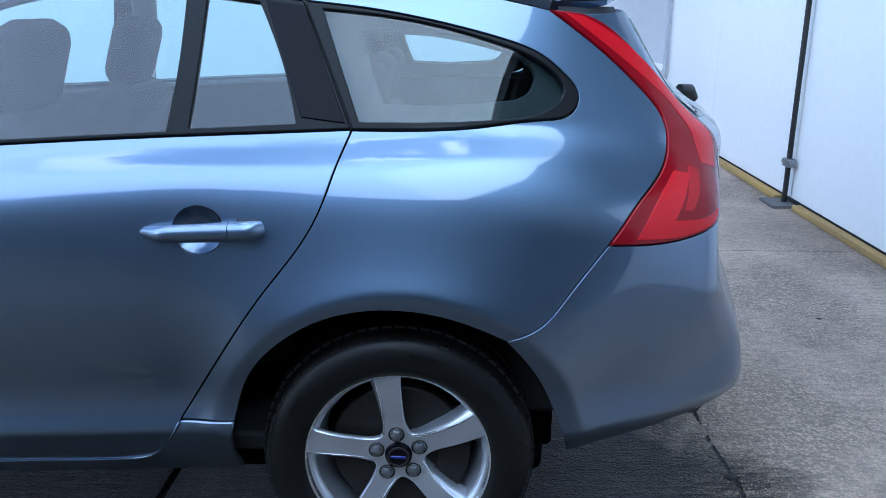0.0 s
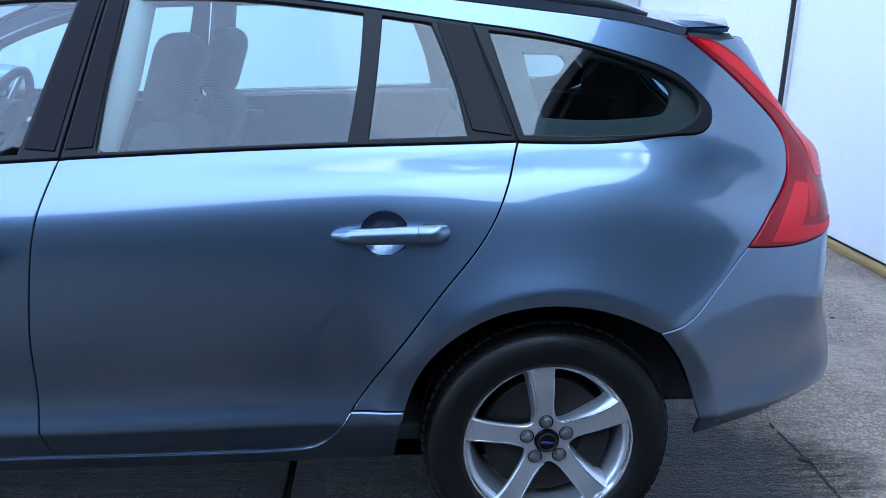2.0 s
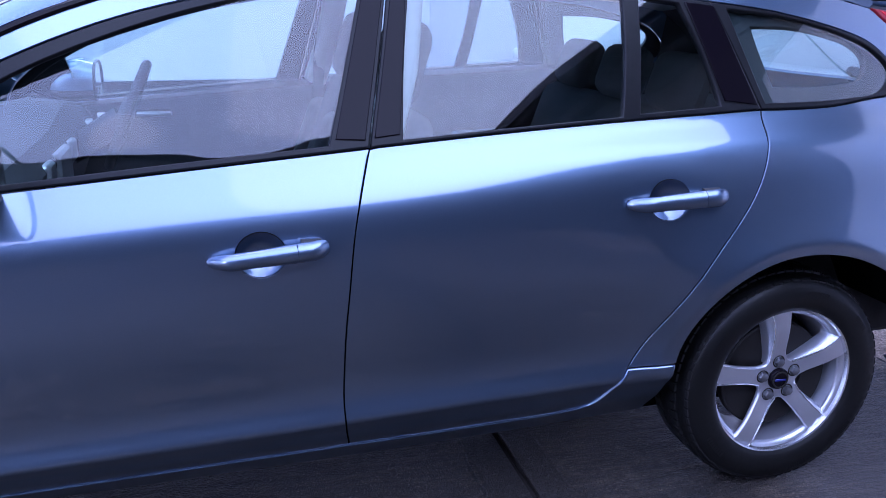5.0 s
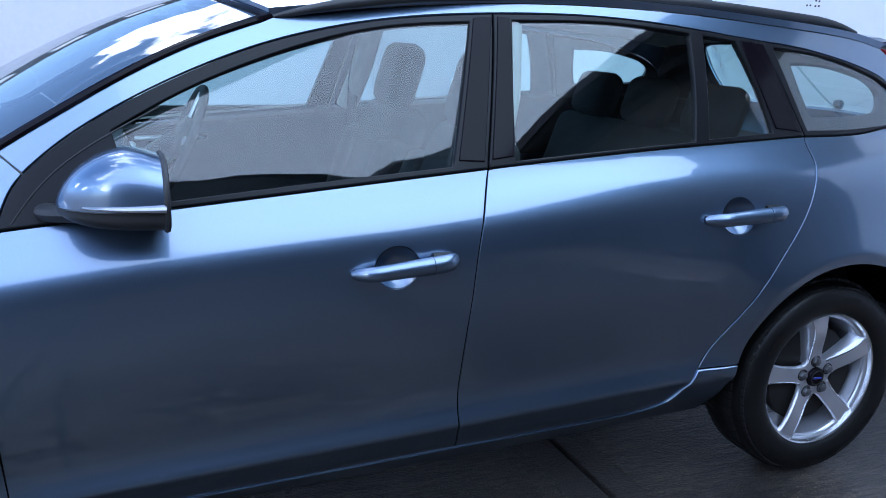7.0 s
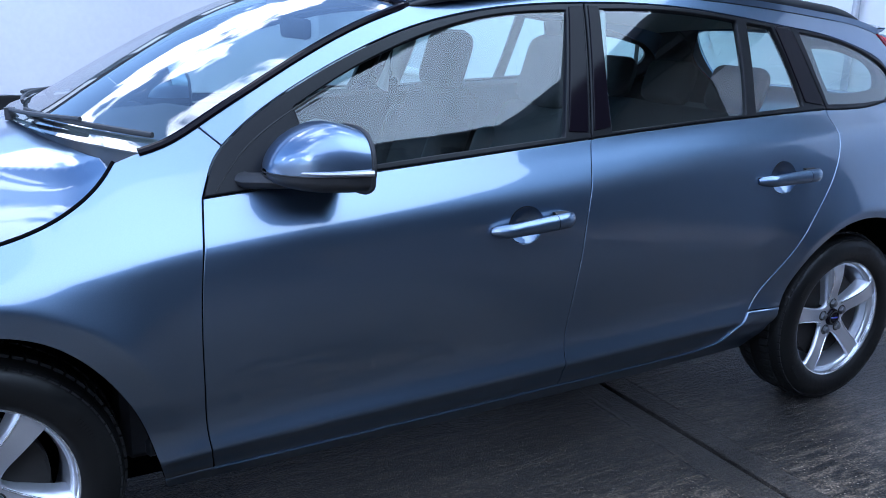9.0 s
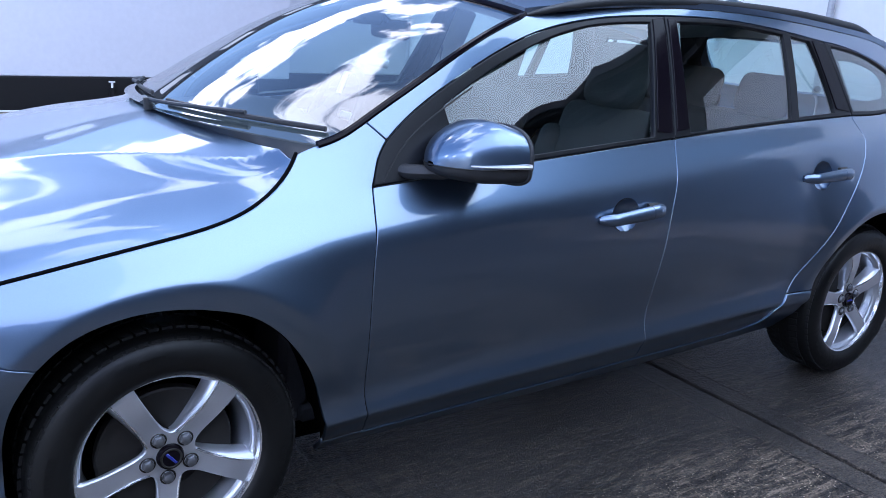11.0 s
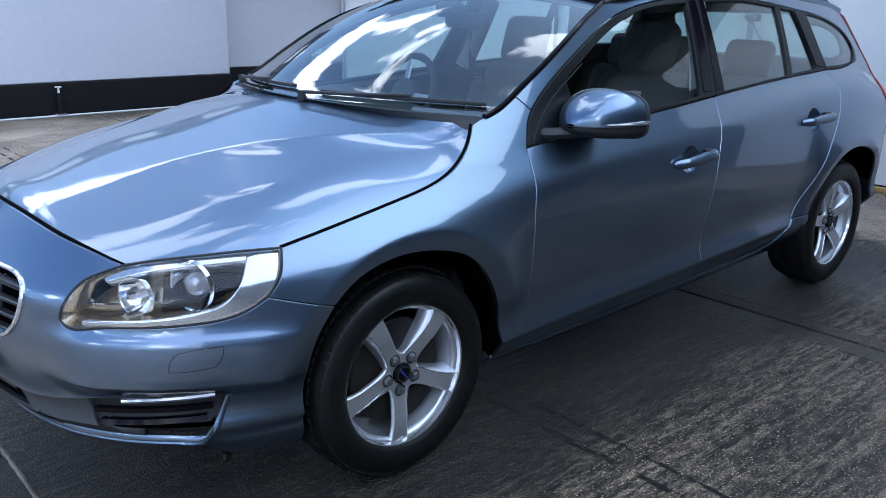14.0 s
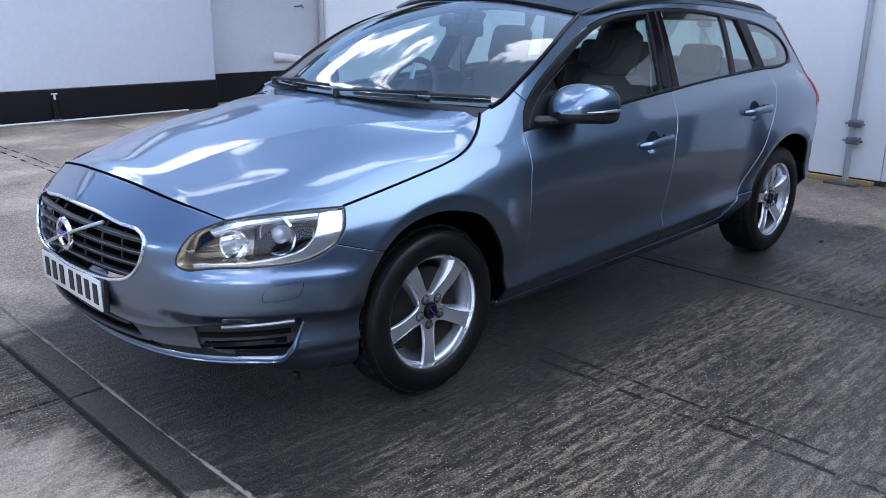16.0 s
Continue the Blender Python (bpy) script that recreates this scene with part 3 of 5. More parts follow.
    # moss and silt along the foot of the far wall
    moss = sums("MULTIPLY", span(xyz.outputs["Y"], 6.3, 7.2), span(patches, .35, .65, .4, 1.0))
    dry = blend(moss, dry, (.060, .052, .028))
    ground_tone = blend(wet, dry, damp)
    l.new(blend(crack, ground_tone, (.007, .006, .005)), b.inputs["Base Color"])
    sheen = sums("SUBTRACT", .78, sums("ADD", sums("MULTIPLY", wet, .30), sums("MULTIPLY", sums("MAXIMUM", film, sums("MULTIPLY", soak_and_shade, .7)), .22)))
    l.new(sums("ADD", sheen, sums("MULTIPLY", grit, .10)), b.inputs["Roughness"])
    l.new(span(film, 0, 1, .45, .8), b.inputs["Specular IOR Level"])
    p = n.new("ShaderNodeBump")
    p.inputs["Strength"].default_value = 1.0
    l.new(span(wet, 0, 1, .022, .018), p.inputs["Distance"])
    tamp_height = sums("ADD", sums("ADD", sums("MULTIPLY", lines, .75), sums("MULTIPLY", streak, .35)), sums("MULTIPLY", ridges, .65))
    height = sums("ADD", sums("MULTIPLY", tamp_height, sums("SUBTRACT", 1.0, sums("MULTIPLY", margin, .7))), sums("ADD", sums("MULTIPLY", grit, .42), sums("MULTIPLY", chip, .45)))
    height = sums("ADD", height, sums("MULTIPLY", sums("MULTIPLY", dome, worn), sums("SUBTRACT", .7, sums("MULTIPLY", wet, .5))))
    l.new(sums("SUBTRACT", height, sums("MULTIPLY", crack, .8)), p.inputs["Height"])
    l.new(p.outputs["Normal"], b.inputs["Normal"])
    return mat


CONCRETE = concrete_material()
JOINT = material("joint_dirt", (.008, .007, .006), .95, grain=(.028, .023, .018), size=25, bump=.003)
RIDGE = material("pale_cement", (.36, .32, .26), .95, grain=(.12, .10, .08), size=60, bump=.004, specular=.2)
WHITE_BOARD = material("white_board", (.86, .86, .85), .42, grain=(.80, .81, .81), vary=.08, size=3, bump=.0006, piece=.02)
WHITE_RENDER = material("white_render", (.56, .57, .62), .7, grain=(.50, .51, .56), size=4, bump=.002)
BLACK_PAINT = material("black_plinth_paint", (.005, .005, .006), .7, grain=(.011, .0105, .0105), specular=.2, vary=.12, size=6, bump=.003)
TIMBER = material("yellow_timber", (.52, .33, .10), .75, grain=(.22, .14, .06), size=16, stretch=(3, .4, 3), bump=.002)
PALE_STEEL = material("pale_galvanised", (.52, .54, .58), .45, .4, grain=(.40, .41, .44), vary=.1, size=14)
STEEL = material("galvanised_tube", (.32, .33, .35), .38, .85, grain=(.18, .18, .19), vary=.12, size=14)
DARK_TUBE = material("dark_tube", (.012, .012, .014), .5, .3, grain=(.03, .028, .026), size=14)
RUST = material("weathered_plate", (.20, .19, .19), .6, .4, grain=(.10, .09, .085), size=20, bump=.001)
WHITE_PIPE = material("white_plastic_pipe", (.75, .76, .78), .35, grain=(.6, .6, .6), size=9)
SHED_DARK = material("dark_sheeting", (.035, .037, .042), .6, grain=(.06, .062, .068), size=3)
GREY_SHEET = material("dark_grey_sheeting", (.060, .062, .066), .6, grain=(.045, .046, .05), size=3)
# toned far below pale blockwork: the shade under the shed roof is in it
SHED_SHADE = material("roof_shade_wall", (.125, .121, .111), .85, grain=(.10, .098, .091), size=3, bump=.003)
WINDOW_DARK = material("dark_window", (.03, .035, .045), .08)

ground = thing("ground", "concrete yard of damp tamped slabs with dirty joints", "ground", kind="structure")
bm = bmesh.new()
bmesh.ops.create_grid(bm, x_segments=2, y_segments=2, size=900)
for v in bm.verts:
    v.co.z = -.02
part("joint_bed", bm, JOINT, ground, smooth=False)


def slab(x0, x1, y0, y1):
    wide = {-3.803: .012, -.69: .010}
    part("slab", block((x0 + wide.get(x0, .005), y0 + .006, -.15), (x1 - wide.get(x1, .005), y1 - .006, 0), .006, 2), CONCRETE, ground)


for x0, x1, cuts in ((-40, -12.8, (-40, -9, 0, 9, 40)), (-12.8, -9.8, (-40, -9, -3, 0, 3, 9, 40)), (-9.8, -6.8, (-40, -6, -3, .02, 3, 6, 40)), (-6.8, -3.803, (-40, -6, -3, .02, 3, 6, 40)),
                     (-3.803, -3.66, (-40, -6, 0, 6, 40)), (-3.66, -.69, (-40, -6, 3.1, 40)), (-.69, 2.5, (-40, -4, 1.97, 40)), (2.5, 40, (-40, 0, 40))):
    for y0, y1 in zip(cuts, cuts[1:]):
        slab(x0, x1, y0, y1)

# a crusty line of cement along the channel's edge
rng = random.Random(11)
ys = np.linspace(-5.9, 2.9, 620)
jag = np.array([rng.uniform(-1, 1) for _ in ys])
line = np.stack([-3.658 + .003 * np.sin(ys * 3.1) + .0022 * jag, ys, -.0045 + .0015 * np.roll(jag, 7)], -1)
tube("cement_ridge", line, .0075 + .0028 * np.roll(jag, 3) - .004 * (np.sin(ys * 5.3 + 2 * np.sin(ys * 1.7)) > .55), RIDGE, ground, sides=7)

# white boarded hoarding behind the car's tail
hoarding = thing("wall_east", "white boarded hoarding standing on a yellow timber rail", "wall", kind="structure")
for y0, y1 in zip((-2.9, -.66, 1.05, 3.12, 5.08), (-.66, 1.05, 3.12, 5.08, 6.85)):
    part("board", block((2.47, y0 + .003, .05), (2.50, y1 - .003, 3.0), .002, 1), WHITE_BOARD, hoarding)
part("rear_frame", block((2.50, -2.9, .0), (2.56, 6.85, 3.0), .004, 1), SHED_DARK, hoarding)
for y, z in ((1.815, 1.555), (1.815, 1.585), (1.845, 1.555), (1.845, 1.590), (1.89, 1.56), (1.92, 1.56)):
    part("fixing", block((2.465, y - .006, z - .006), (2.472, y + .006, z + .006), .001, 1), RUST, hoarding)
side_wall = thing("wall_east_1", "beige block wall, its colour darkened for the shed roof's shade", "wall", kind="structure")
part("blockwork", block((2.45, -13, 0), (2.56, -2.9, 3.0), .006, 1), SHED_SHADE, side_wall)


def rail(y0, y1):
    bm = block((2.408, y0, 0), (2.468, y1, .040), .006, 2)
    ob = part("timber_rail", bm, TIMBER)
    return tagged(ob, "weathered yellow timber rail along the foot of the hoarding", "timber", "timber rails")


for y0, y1 in ((-2.85, -.72), (-.62, 2.94), (3.26, 6.8)):
    rail(y0, y1)


def standard(y, plate=True, clamps=(), radius=.024):
    """A scaffold tube against the boards, with its base plate and couplers."""
    top = thing("scaffold_tube", "grey scaffold tube standing against the white hoarding", "scaffold tube", "scaffold tubes")
    tube("pole", [(2.425, y, .02), (2.425, y, 1.5), (2.425, y, 3.1)], radius, DARK_TUBE if radius < .02 else PALE_STEEL, top, sides=16)
    if plate:
        part("base_plate", block((2.30, y - .13, 0), (2.455, y + .13, .02), .003, 1), RUST, top, "weathered steel base plate")
    for z in clamps:
        part("coupler", block((2.385, y - .075, z - .028), (2.45, y + .03, z + .028), .009, 2), STEEL, top)
        tube("bolt", [(2.40, y - .10, z), (2.40, y + .055, z)], .009, STEEL, top, sides=6)
    top.location = (0, 0, 0)
    return top


standard(-.40, True, (.36, .50))
standard(3.12, True, (.30,), .018)
standard(1.03, False, (1.25,))
standard(6.80, False)

# far side of the yard: white rendered wall over a black plinth
wall = thing("wall_north", "white rendered wall over a black painted plinth", "wall", kind="structure")
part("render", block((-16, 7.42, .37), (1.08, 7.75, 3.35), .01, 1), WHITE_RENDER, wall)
part("plinth", block((-16, 7.40, 0), (1.08, 7.75, .37), .012, 1), BLACK_PAINT, wall, "black painted plinth")
part("coping", block((-16, 7.36, 3.35), (1.12, 7.80, 3.43), .01, 1), SHED_DARK, wall)
back = thing("wall_north_1", "white rendered wall set back from its neighbour", "wall", kind="structure")
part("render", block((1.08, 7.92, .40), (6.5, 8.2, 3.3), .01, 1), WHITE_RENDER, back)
part("plinth", block((1.08, 7.90, 0), (6.5, 8.2, .40), .012, 1), BLACK_PAINT, back, "black painted plinth")
# two pale posts; the dark strip stands in for the open gap between
for x0, x1, mat in ((3.17, 3.235, PALE_STEEL), (3.235, 3.30, DARK_TUBE), (3.30, 3.38, PALE_STEEL)):
    part("post_and_gap", block((x0, 7.87 if mat is PALE_STEEL else 7.90, 0), (x1, 7.95, 3.2), .004, 1), mat, back)
# a dark fascia with pale vents under the coping
for i in range(13):
    x = -14.6 + 1.22 * i
    part("vent", block((x, 7.385, 2.98), (x + .55, 7.42, 3.22), .006, 1), WHITE_BOARD, wall)
part("fascia", block((-16, 7.40, 2.88), (1.08, 7.43, 3.33), .005, 1), SHED_DARK, wall, "dark fascia")
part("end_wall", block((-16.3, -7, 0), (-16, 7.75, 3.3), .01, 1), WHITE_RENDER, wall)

# the shed whose roof hangs over the hoarding: ribbed sheets on dark purlins
def climb(y):
    """The shed's roof rises towards the south."""
    return .26 * max(0.0, -2.6 - y)


def sloped(bm):
    """Cuts a long member where the slope begins, and lifts it along the roof."""
    bmesh.ops.bisect_plane(bm, geom=bm.verts[:] + bm.edges[:] + bm.faces[:], plane_co=(0, -2.6, 0), plane_no=(0, 1, 0))
    for v in bm.verts:
        v.co.z += climb(v.co.y) if v.co.z > 1 else 0
    return bm


shed = thing("shed_roof", "dark ribbed sheet roof reaching over the white hoarding", "roof", kind="structure")
bm = bmesh.new()
rows = []
for i in range(241):
    y = -13 + 20 * i / 240
    w = .022 * (1 if i % 4 < 2 else -1)
    rows.append([bm.verts.new((x, y, z + w + climb(y))) for x, z in ((1.60, 3.83), (2.6, 3.60), (9.0, 3.85))])
for p, q in zip(rows, rows[1:]):
    for j in range(2):
        bm.faces.new((p[j], q[j], q[j + 1], p[j + 1]))
part("roof_sheet", bm, SHED_DARK, shed, smooth=False)
for x, z in ((1.70, 3.74), (2.20, 3.62), (2.50, 3.54)):
    part("purlin", sloped(block((x - .035, -13, z - .10), (x + .035, 7, z + .02), .005, 1)), SHED_DARK, shed)
part("eave_board", sloped(block((1.572, -13, 3.70), (1.612, 7, 3.86), .006, 1)), SHED_DARK, shed)
part("upper_wall", sloped(block((2.565, -13, 0), (2.70, 7, 3.60), .005, 1)), SHED_SHADE, shed)
for i in range(8):
    y = -12 + 2.5 * i
    part("bracket", block((1.68, y - .03, 3.56 + climb(y)), (2.56, y + .03, 3.63 + climb(y)), .005, 1), SHED_DARK, shed)

# the building behind the walker, in shade
south = thing("wall_south", "dark grey sheeted building with a plain roofline", "building", kind="structure")
part("cladding", block((-7.0, -8.2, 0), (2.2, -6.2, 3.65), .02, 1), GREY_SHEET, south)
for i in range(23):
    x = -6.9 + .39 * i
    part("rib", block((x, -6.215, .0), (x + .05, -6.18, 3.6), .006, 1), GREY_SHEET, south)
part("gutter", block((-7.0, -6.30, 3.60), (2.2, -6.10, 3.72), .03, 2), BLACK_PAINT, south)


# small things along the far wall
def standpipe():
    top = thing("standpipe", "short black standpipe with a pale tap against the plinth", "standpipe")
    tube("pipe", [(-1.08, 7.36, 0), (-1.08, 7.36, .14), (-1.08, 7.36, .26)], .034, BLACK_PAINT, top, sides=14)
    tube("tap", [(-1.08, 7.36, .26), (-1.08, 7.36, .32)], .012, WHITE_PIPE, top, sides=10)
    tube("tap_handle", [(-1.115, 7.36, .325), (-1.045, 7.36, .325)], .008, WHITE_PIPE, top, sides=8)
    part("foot", block((-1.14, 7.30, 0), (-1.02, 7.42, .03), .008, 1), RUST, top)


standpipe()
drain = thing("waste_pipe", "white plastic waste pipe stub from the wall", "pipe")
tube("pipe", [(2.35, 7.90, .60), (2.47, 7.82, .60), (2.68, 7.72, .56)], .062, WHITE_PIPE, drain, sides=18)
tube("pipe_collar", [(2.34, 7.905, .60), (2.40, 7.86, .60)], .075, WHITE_PIPE, drain, sides=18)
hook = thing("wall_hook", "small steel hook on the white wall", "hook")
tube("stem", [(2.75, 7.92, 1.33), (2.75, 7.84, 1.33), (2.81, 7.82, 1.35)], .014, STEEL, hook, sides=8)
tube("tip", [(2.81, 7.82, 1.35), (2.84, 7.82, 1.31)], .010, STEEL, hook, sides=8)
hose = thing("hose", "pale cable lying along the foot of the plinth", "cable")
tube("cable", smooth_line([(-9, 7.33, .012), (-6, 7.30, .012), (-3.5, 7.34, .012), (-1.3, 7.31, .012), (.6, 7.33, .012)], 60), .011, WHITE_PIPE, hose, sides=8)


# dirt and dead leaves left on the slabs
DIRT = material("wet_dirt", (.012, .010, .008), .7, grain=(.03, .024, .018), size=40, bump=.002)
rng = random.Random(5)


def clump(x, y, size):
    bm = bmesh.new()
    bmesh.ops.create_icosphere(bm, subdivisions=2, radius=1)
    for v in bm.verts:
        k = 1 + rng.uniform(-.35, .35)
        v.co = (v.co.x * size * k, v.co.y * size * .62 * k, max(v.co.z, -.2) * size * .22 * k)
    bmesh.ops.translate(bm, verts=bm.verts, vec=(x, y, .002))
    return tagged(part("dirt_clump", bm, DIRT), "small dark clump of wet dirt on the concrete", "dirt", "dirt clumps")


for x, y, size in ((.95, -.41, .022), (.436, -1.015, .026), (-1.564, -1.625, .024), (-.577, -1.624, .020), (.62, -1.32, .010), (-1.05, -2.05, .011), (-2.9, -1.75, .010), (-3.25, -2.1, .013), (1.75, .9, .014), (1.5, 1.9, .016)):
    clump(x, y, size)
# ---- the car's outlines, along the skin ----
F_GAP = [(2.025, .923), (2.010, .824), (2.0, .74), (1.994, .60), (1.997, .48), (2.004, .349), (2.022, .247)]
B_GAP = [(3.122, 1.012), (3.083, .882), (3.058, .70), (3.048, .60), (3.043, .48), (3.042, .365), (3.056, .268)]
R_GAP = [(4.175, 1.067), (4.150, 1.003), (4.126, .935), (4.086, .857), (4.0, .745), (3.91, .616), (3.783, .419)]
R_FOOT = [(3.783, .419), (3.737, .347), (3.695, .306), (3.650, .289), (3.50, .277), (3.327, .271), (3.056, .268)]
SILL_LINE = [(2.022, .247), (2.349, .250), (2.7, .258), (3.056, .268)]
TRIM_FRONT = [(2.025, .923), (2.037, .953), (2.058, 1.0), (2.083, 1.033)]
TRIM_TOP = [(2.083, 1.033), (2.13, 1.074), (2.24, 1.148), (2.394, 1.225), (2.573, 1.292), (2.763, 1.340), (2.953, 1.370), (3.2, 1.388), (3.497, 1.390), (3.804, 1.367), (4.057, 1.338),
            (4.2, 1.323), (4.37, 1.294), (4.53, 1.258), (4.63, 1.224), (4.692, 1.180), (4.722, 1.138), (4.706, 1.106), (4.625, 1.086), (4.465, 1.073), (4.175, 1.067)]
ARCH_R = [(3.913, .427), (3.935, .499), (3.972, .571), (4.03, .631), (4.115, .683), (4.2, .706), (4.277, .710), (4.36, .700), (4.445, .673), (4.513, .640)]
ARCH_R2 = [(4.513, .640), (4.568, .573), (4.616, .488), (4.651, .40), (4.686, .314)]
ARCH_F1 = [(1.170, .185), (1.156, .30), (1.156, .40), (1.178, .532), (1.228, .615)]
ARCH_F = [(1.228, .615), (1.28, .660), (1.345, .690), (1.428, .706), (1.53, .703), (1.60, .689), (1.66, .670), (1.722, .630), (1.795, .545), (1.842, .460), (1.873, .368), (1.906, .240)]
SEAM_R = [(4.736, .838), (4.685, .78), (4.632, .716), (4.595, .677), (4.56, .658), (4.513, .640)]
TAIL_IN = [(4.736, .838), (4.818, .923), (4.925, .994), (4.961, 1.040), (4.968, 1.085), (4.916, 1.154), (4.81, 1.232), (4.66, 1.323)]
TAIL_OUT = [(4.66, 1.323), (4.76, 1.315), (4.95, 1.228), (5.07, 1.14), (5.20, 1.045), (5.225, .95), (5.13, .862)]
TAIL_FOOT = [(5.13, .862), (5.01, .851), (4.92, .838), (4.736, .838)]
ROOF_EDGE = [(2.625, 1.362), (2.72, 1.373), (2.942, 1.396), (3.21, 1.414), (3.505, 1.418), (3.84, 1.405), (4.244, 1.374), (4.531, 1.345), (4.66, 1.323)]
SCREEN_EDGE = [(2.032, 1.080), (2.07, 1.104), (2.16, 1.158), (2.25, 1.210), (2.45, 1.305), (2.625, 1.362)]
COWL_EDGE = [(1.852, 1.003), (1.893, 1.018), (1.95, 1.036), (2.032, 1.080)]
BONNET_SIDE = [(1.852, 1.003), (1.83, .975), (1.79, .938), (1.68, .880), (1.50, .840), (1.345, .813), (1.119, .768)]
LAMP_TOP = [(.711, .738), (.80, .751), (.905, .760), (1.02, .766), (1.119, .767)]
LAMP_REAR = [(1.119, .767), (1.107, .730), (1.087, .692), (1.062, .662)]
LAMP_LOW = [(1.062, .662), (1.003, .629), (.948, .614), (.86, .606), (.773, .602), (.65, .595), (.585, .592), (.565, .604), (.572, .64), (.606, .695), (.65, .718), (.711, .738)]
BONNET_FRONT = [(.711, .738), (.60, .762), (.505, .777), (.35, .795), (.202, .806), (0, .812)]
GRILLE = [(0, .716), (.20, .709), (.33, .697), (.418, .684), (.447, .660), (.440, .615), (.402, .555), (.32, .520), (.16, .507), (0, .503)]
INTAKE = [(0, .376), (.20, .372), (.30, .357), (.40, .318), (.455, .284), (.44, .268), (.36, .262), (.2, .258), (0, .257)]
FOG = [(.44, .352), (.56, .380), (.676, .400), (.80, .407), (.935, .420), (.952, .410), (.925, .345), (.893, .285), (.86, .264), (.78, .256), (.66, .255), (.55, .280), (.46, .325), (.44, .352)]


car = thing("car", "metallic blue five-door estate car parked on wet concrete", "car")


def rev(run):
    return list(run)[::-1]


def oval(u, z, ru, rz):
    a = np.linspace(0, 2 * math.pi, 41)[:-1]
    return np.stack([u + ru * np.cos(a), z + rz * np.sin(a)], -1)


def fold_guides():
    """Points along the folds: the lips over the wheels, the crease over the sill and the shoulder."""
    pts = []
    for wx, crest in ((0.0, .432), (-2.776, .447)):
        for r in (crest - .016, crest - .006, crest + .003, crest + .012, crest + .026):
            for a in np.radians(np.arange(-20, 201, 1.6)):
                pts.append((float(at_x(wx + r * math.cos(a))), .315 + r * math.sin(a)))
    for u in np.arange(1.9, 4.5, .014):
        zb = float(belt(u))
        for q in (.03, .05, .062, .074, .095):
            if u < 3.9:
                pts.append((u, .30 + (q - (.021 - .045 * (min(max(u, 1.8), 3.9) - 2.1))) * (zb - .30)))
        for q in (.80, .82, .84, .86, .88, .905):
            pts.append((u, .30 + q * (zb - .30)))
    return np.array(pts)


FOLDS = fold_guides()
# pressed panels
sheet("front_door", trace(F_GAP, SILL_LINE, rev(B_GAP), [(u, float(belt(u)) + .002) for u in np.linspace(3.124, 2.025, 6)]), skin, PAINT, car, "blue front door with black window frame", edge=.0012, holes=(oval(2.864, .801, .054, .050),), guides=FOLDS)
sheet("rear_door", trace(B_GAP, rev(R_FOOT), rev(R_GAP), [(u, float(belt(u)) + .002) for u in np.linspace(4.175, 3.124, 6)]), skin, PAINT, car, "blue rear door with black window frame", edge=.0005, holes=(oval(3.859, .869, .054, .050),), guides=FOLDS)
sheet("front_wing", trace([(1.062, .662), (1.228, .615)], ARCH_F, [(1.906, .240), (2.022, .247)], rev(F_GAP), TRIM_FRONT, [(2.083, 1.033), (2.032, 1.080)], rev(COWL_EDGE), BONNET_SIDE, LAMP_REAR), skin, PAINT, car, gap=.0016, edge=.0014, guides=FOLDS)
sheet("body_side", trace(R_GAP, [(3.783, .419), (3.913, .427)], ARCH_R, rev(SEAM_R), TAIL_IN, rev(ROOF_EDGE), rev(SCREEN_EDGE), [(2.032, 1.080), (2.083, 1.033)], TRIM_TOP), skin, PAINT, car, edge=.0010, guides=FOLDS)
sheet("sill", trace([(1.906, .240), (2.022, .247)], SILL_LINE, rev(R_FOOT), [(3.783, .419), (3.913, .427)], [(3.913, .427), (3.898, .33), (3.893, .232)], [(3.893, .232), (3.6, .212), (3.0, .190), (2.4, .180), (1.915, .178)], [(1.915, .178), (1.906, .240)]), skin, PAINT, car, out=.003, edge=.005)
sheet("rear_bumper", trace(ARCH_R2, [(4.686, .314), (4.76, .330), (4.9, .345), (5.17, .354), (5.5, .35), (END, .35)], [(END, .35), (END, .70)], [(END, .70), (5.6, .70), (5.40, .72), (5.22, .79), (5.13, .862)], TAIL_FOOT, SEAM_R), skin, PAINT, car, edge=.0012, guides=FOLDS)
sheet("tailgate", trace([(END, .705), (END, 1.072)], [(END, 1.072), (5.5, 1.068), (5.235, 1.076)], [(5.235, 1.076), (5.21, 1.11), (5.115, 1.205), (5.015, 1.295)], [(5.015, 1.295), (5.4, 1.318), (END, 1.318)], [(END, 1.318), (END, 1.335)], [(END, 1.335), (5.6, 1.335), (5.2, 1.33), (4.76, 1.315)], TAIL_OUT[1:], [(5.13, .862), (5.22, .795), (5.40, .725), (5.6, .705), (END, .705)]), skin, PAINT, car)
half = trace([(1.228, .615), (1.062, .662)], LAMP_LOW, BONNET_FRONT)
lower = trace([(0, .228), (.4, .222), (.8, .200), (1.0, .188), (1.170, .185)], ARCH_F1)
front = np.concatenate([lower, half, half[::-1] * (-1, 1), lower[::-1] * (-1, 1)])
keep = [i for i in range(len(front)) if math.dist(front[i], front[i - 1]) > 1e-4]


def ring_of(run, count=90):
    """A closed outline, even on both sides, from a run that starts and ends in the middle."""
    a = smooth_line(run, count)
    return np.concatenate([a[:-1], (a[::-1] * (-1, 1))[:-1]])


def loop_of(run, count):
    return smooth_line(run, count)[:-1]


GRILLE_LOOP, INTAKE_LOOP, FOG_LOOP = ring_of(GRILLE, 60), ring_of(INTAKE, 50), loop_of(FOG, 70)
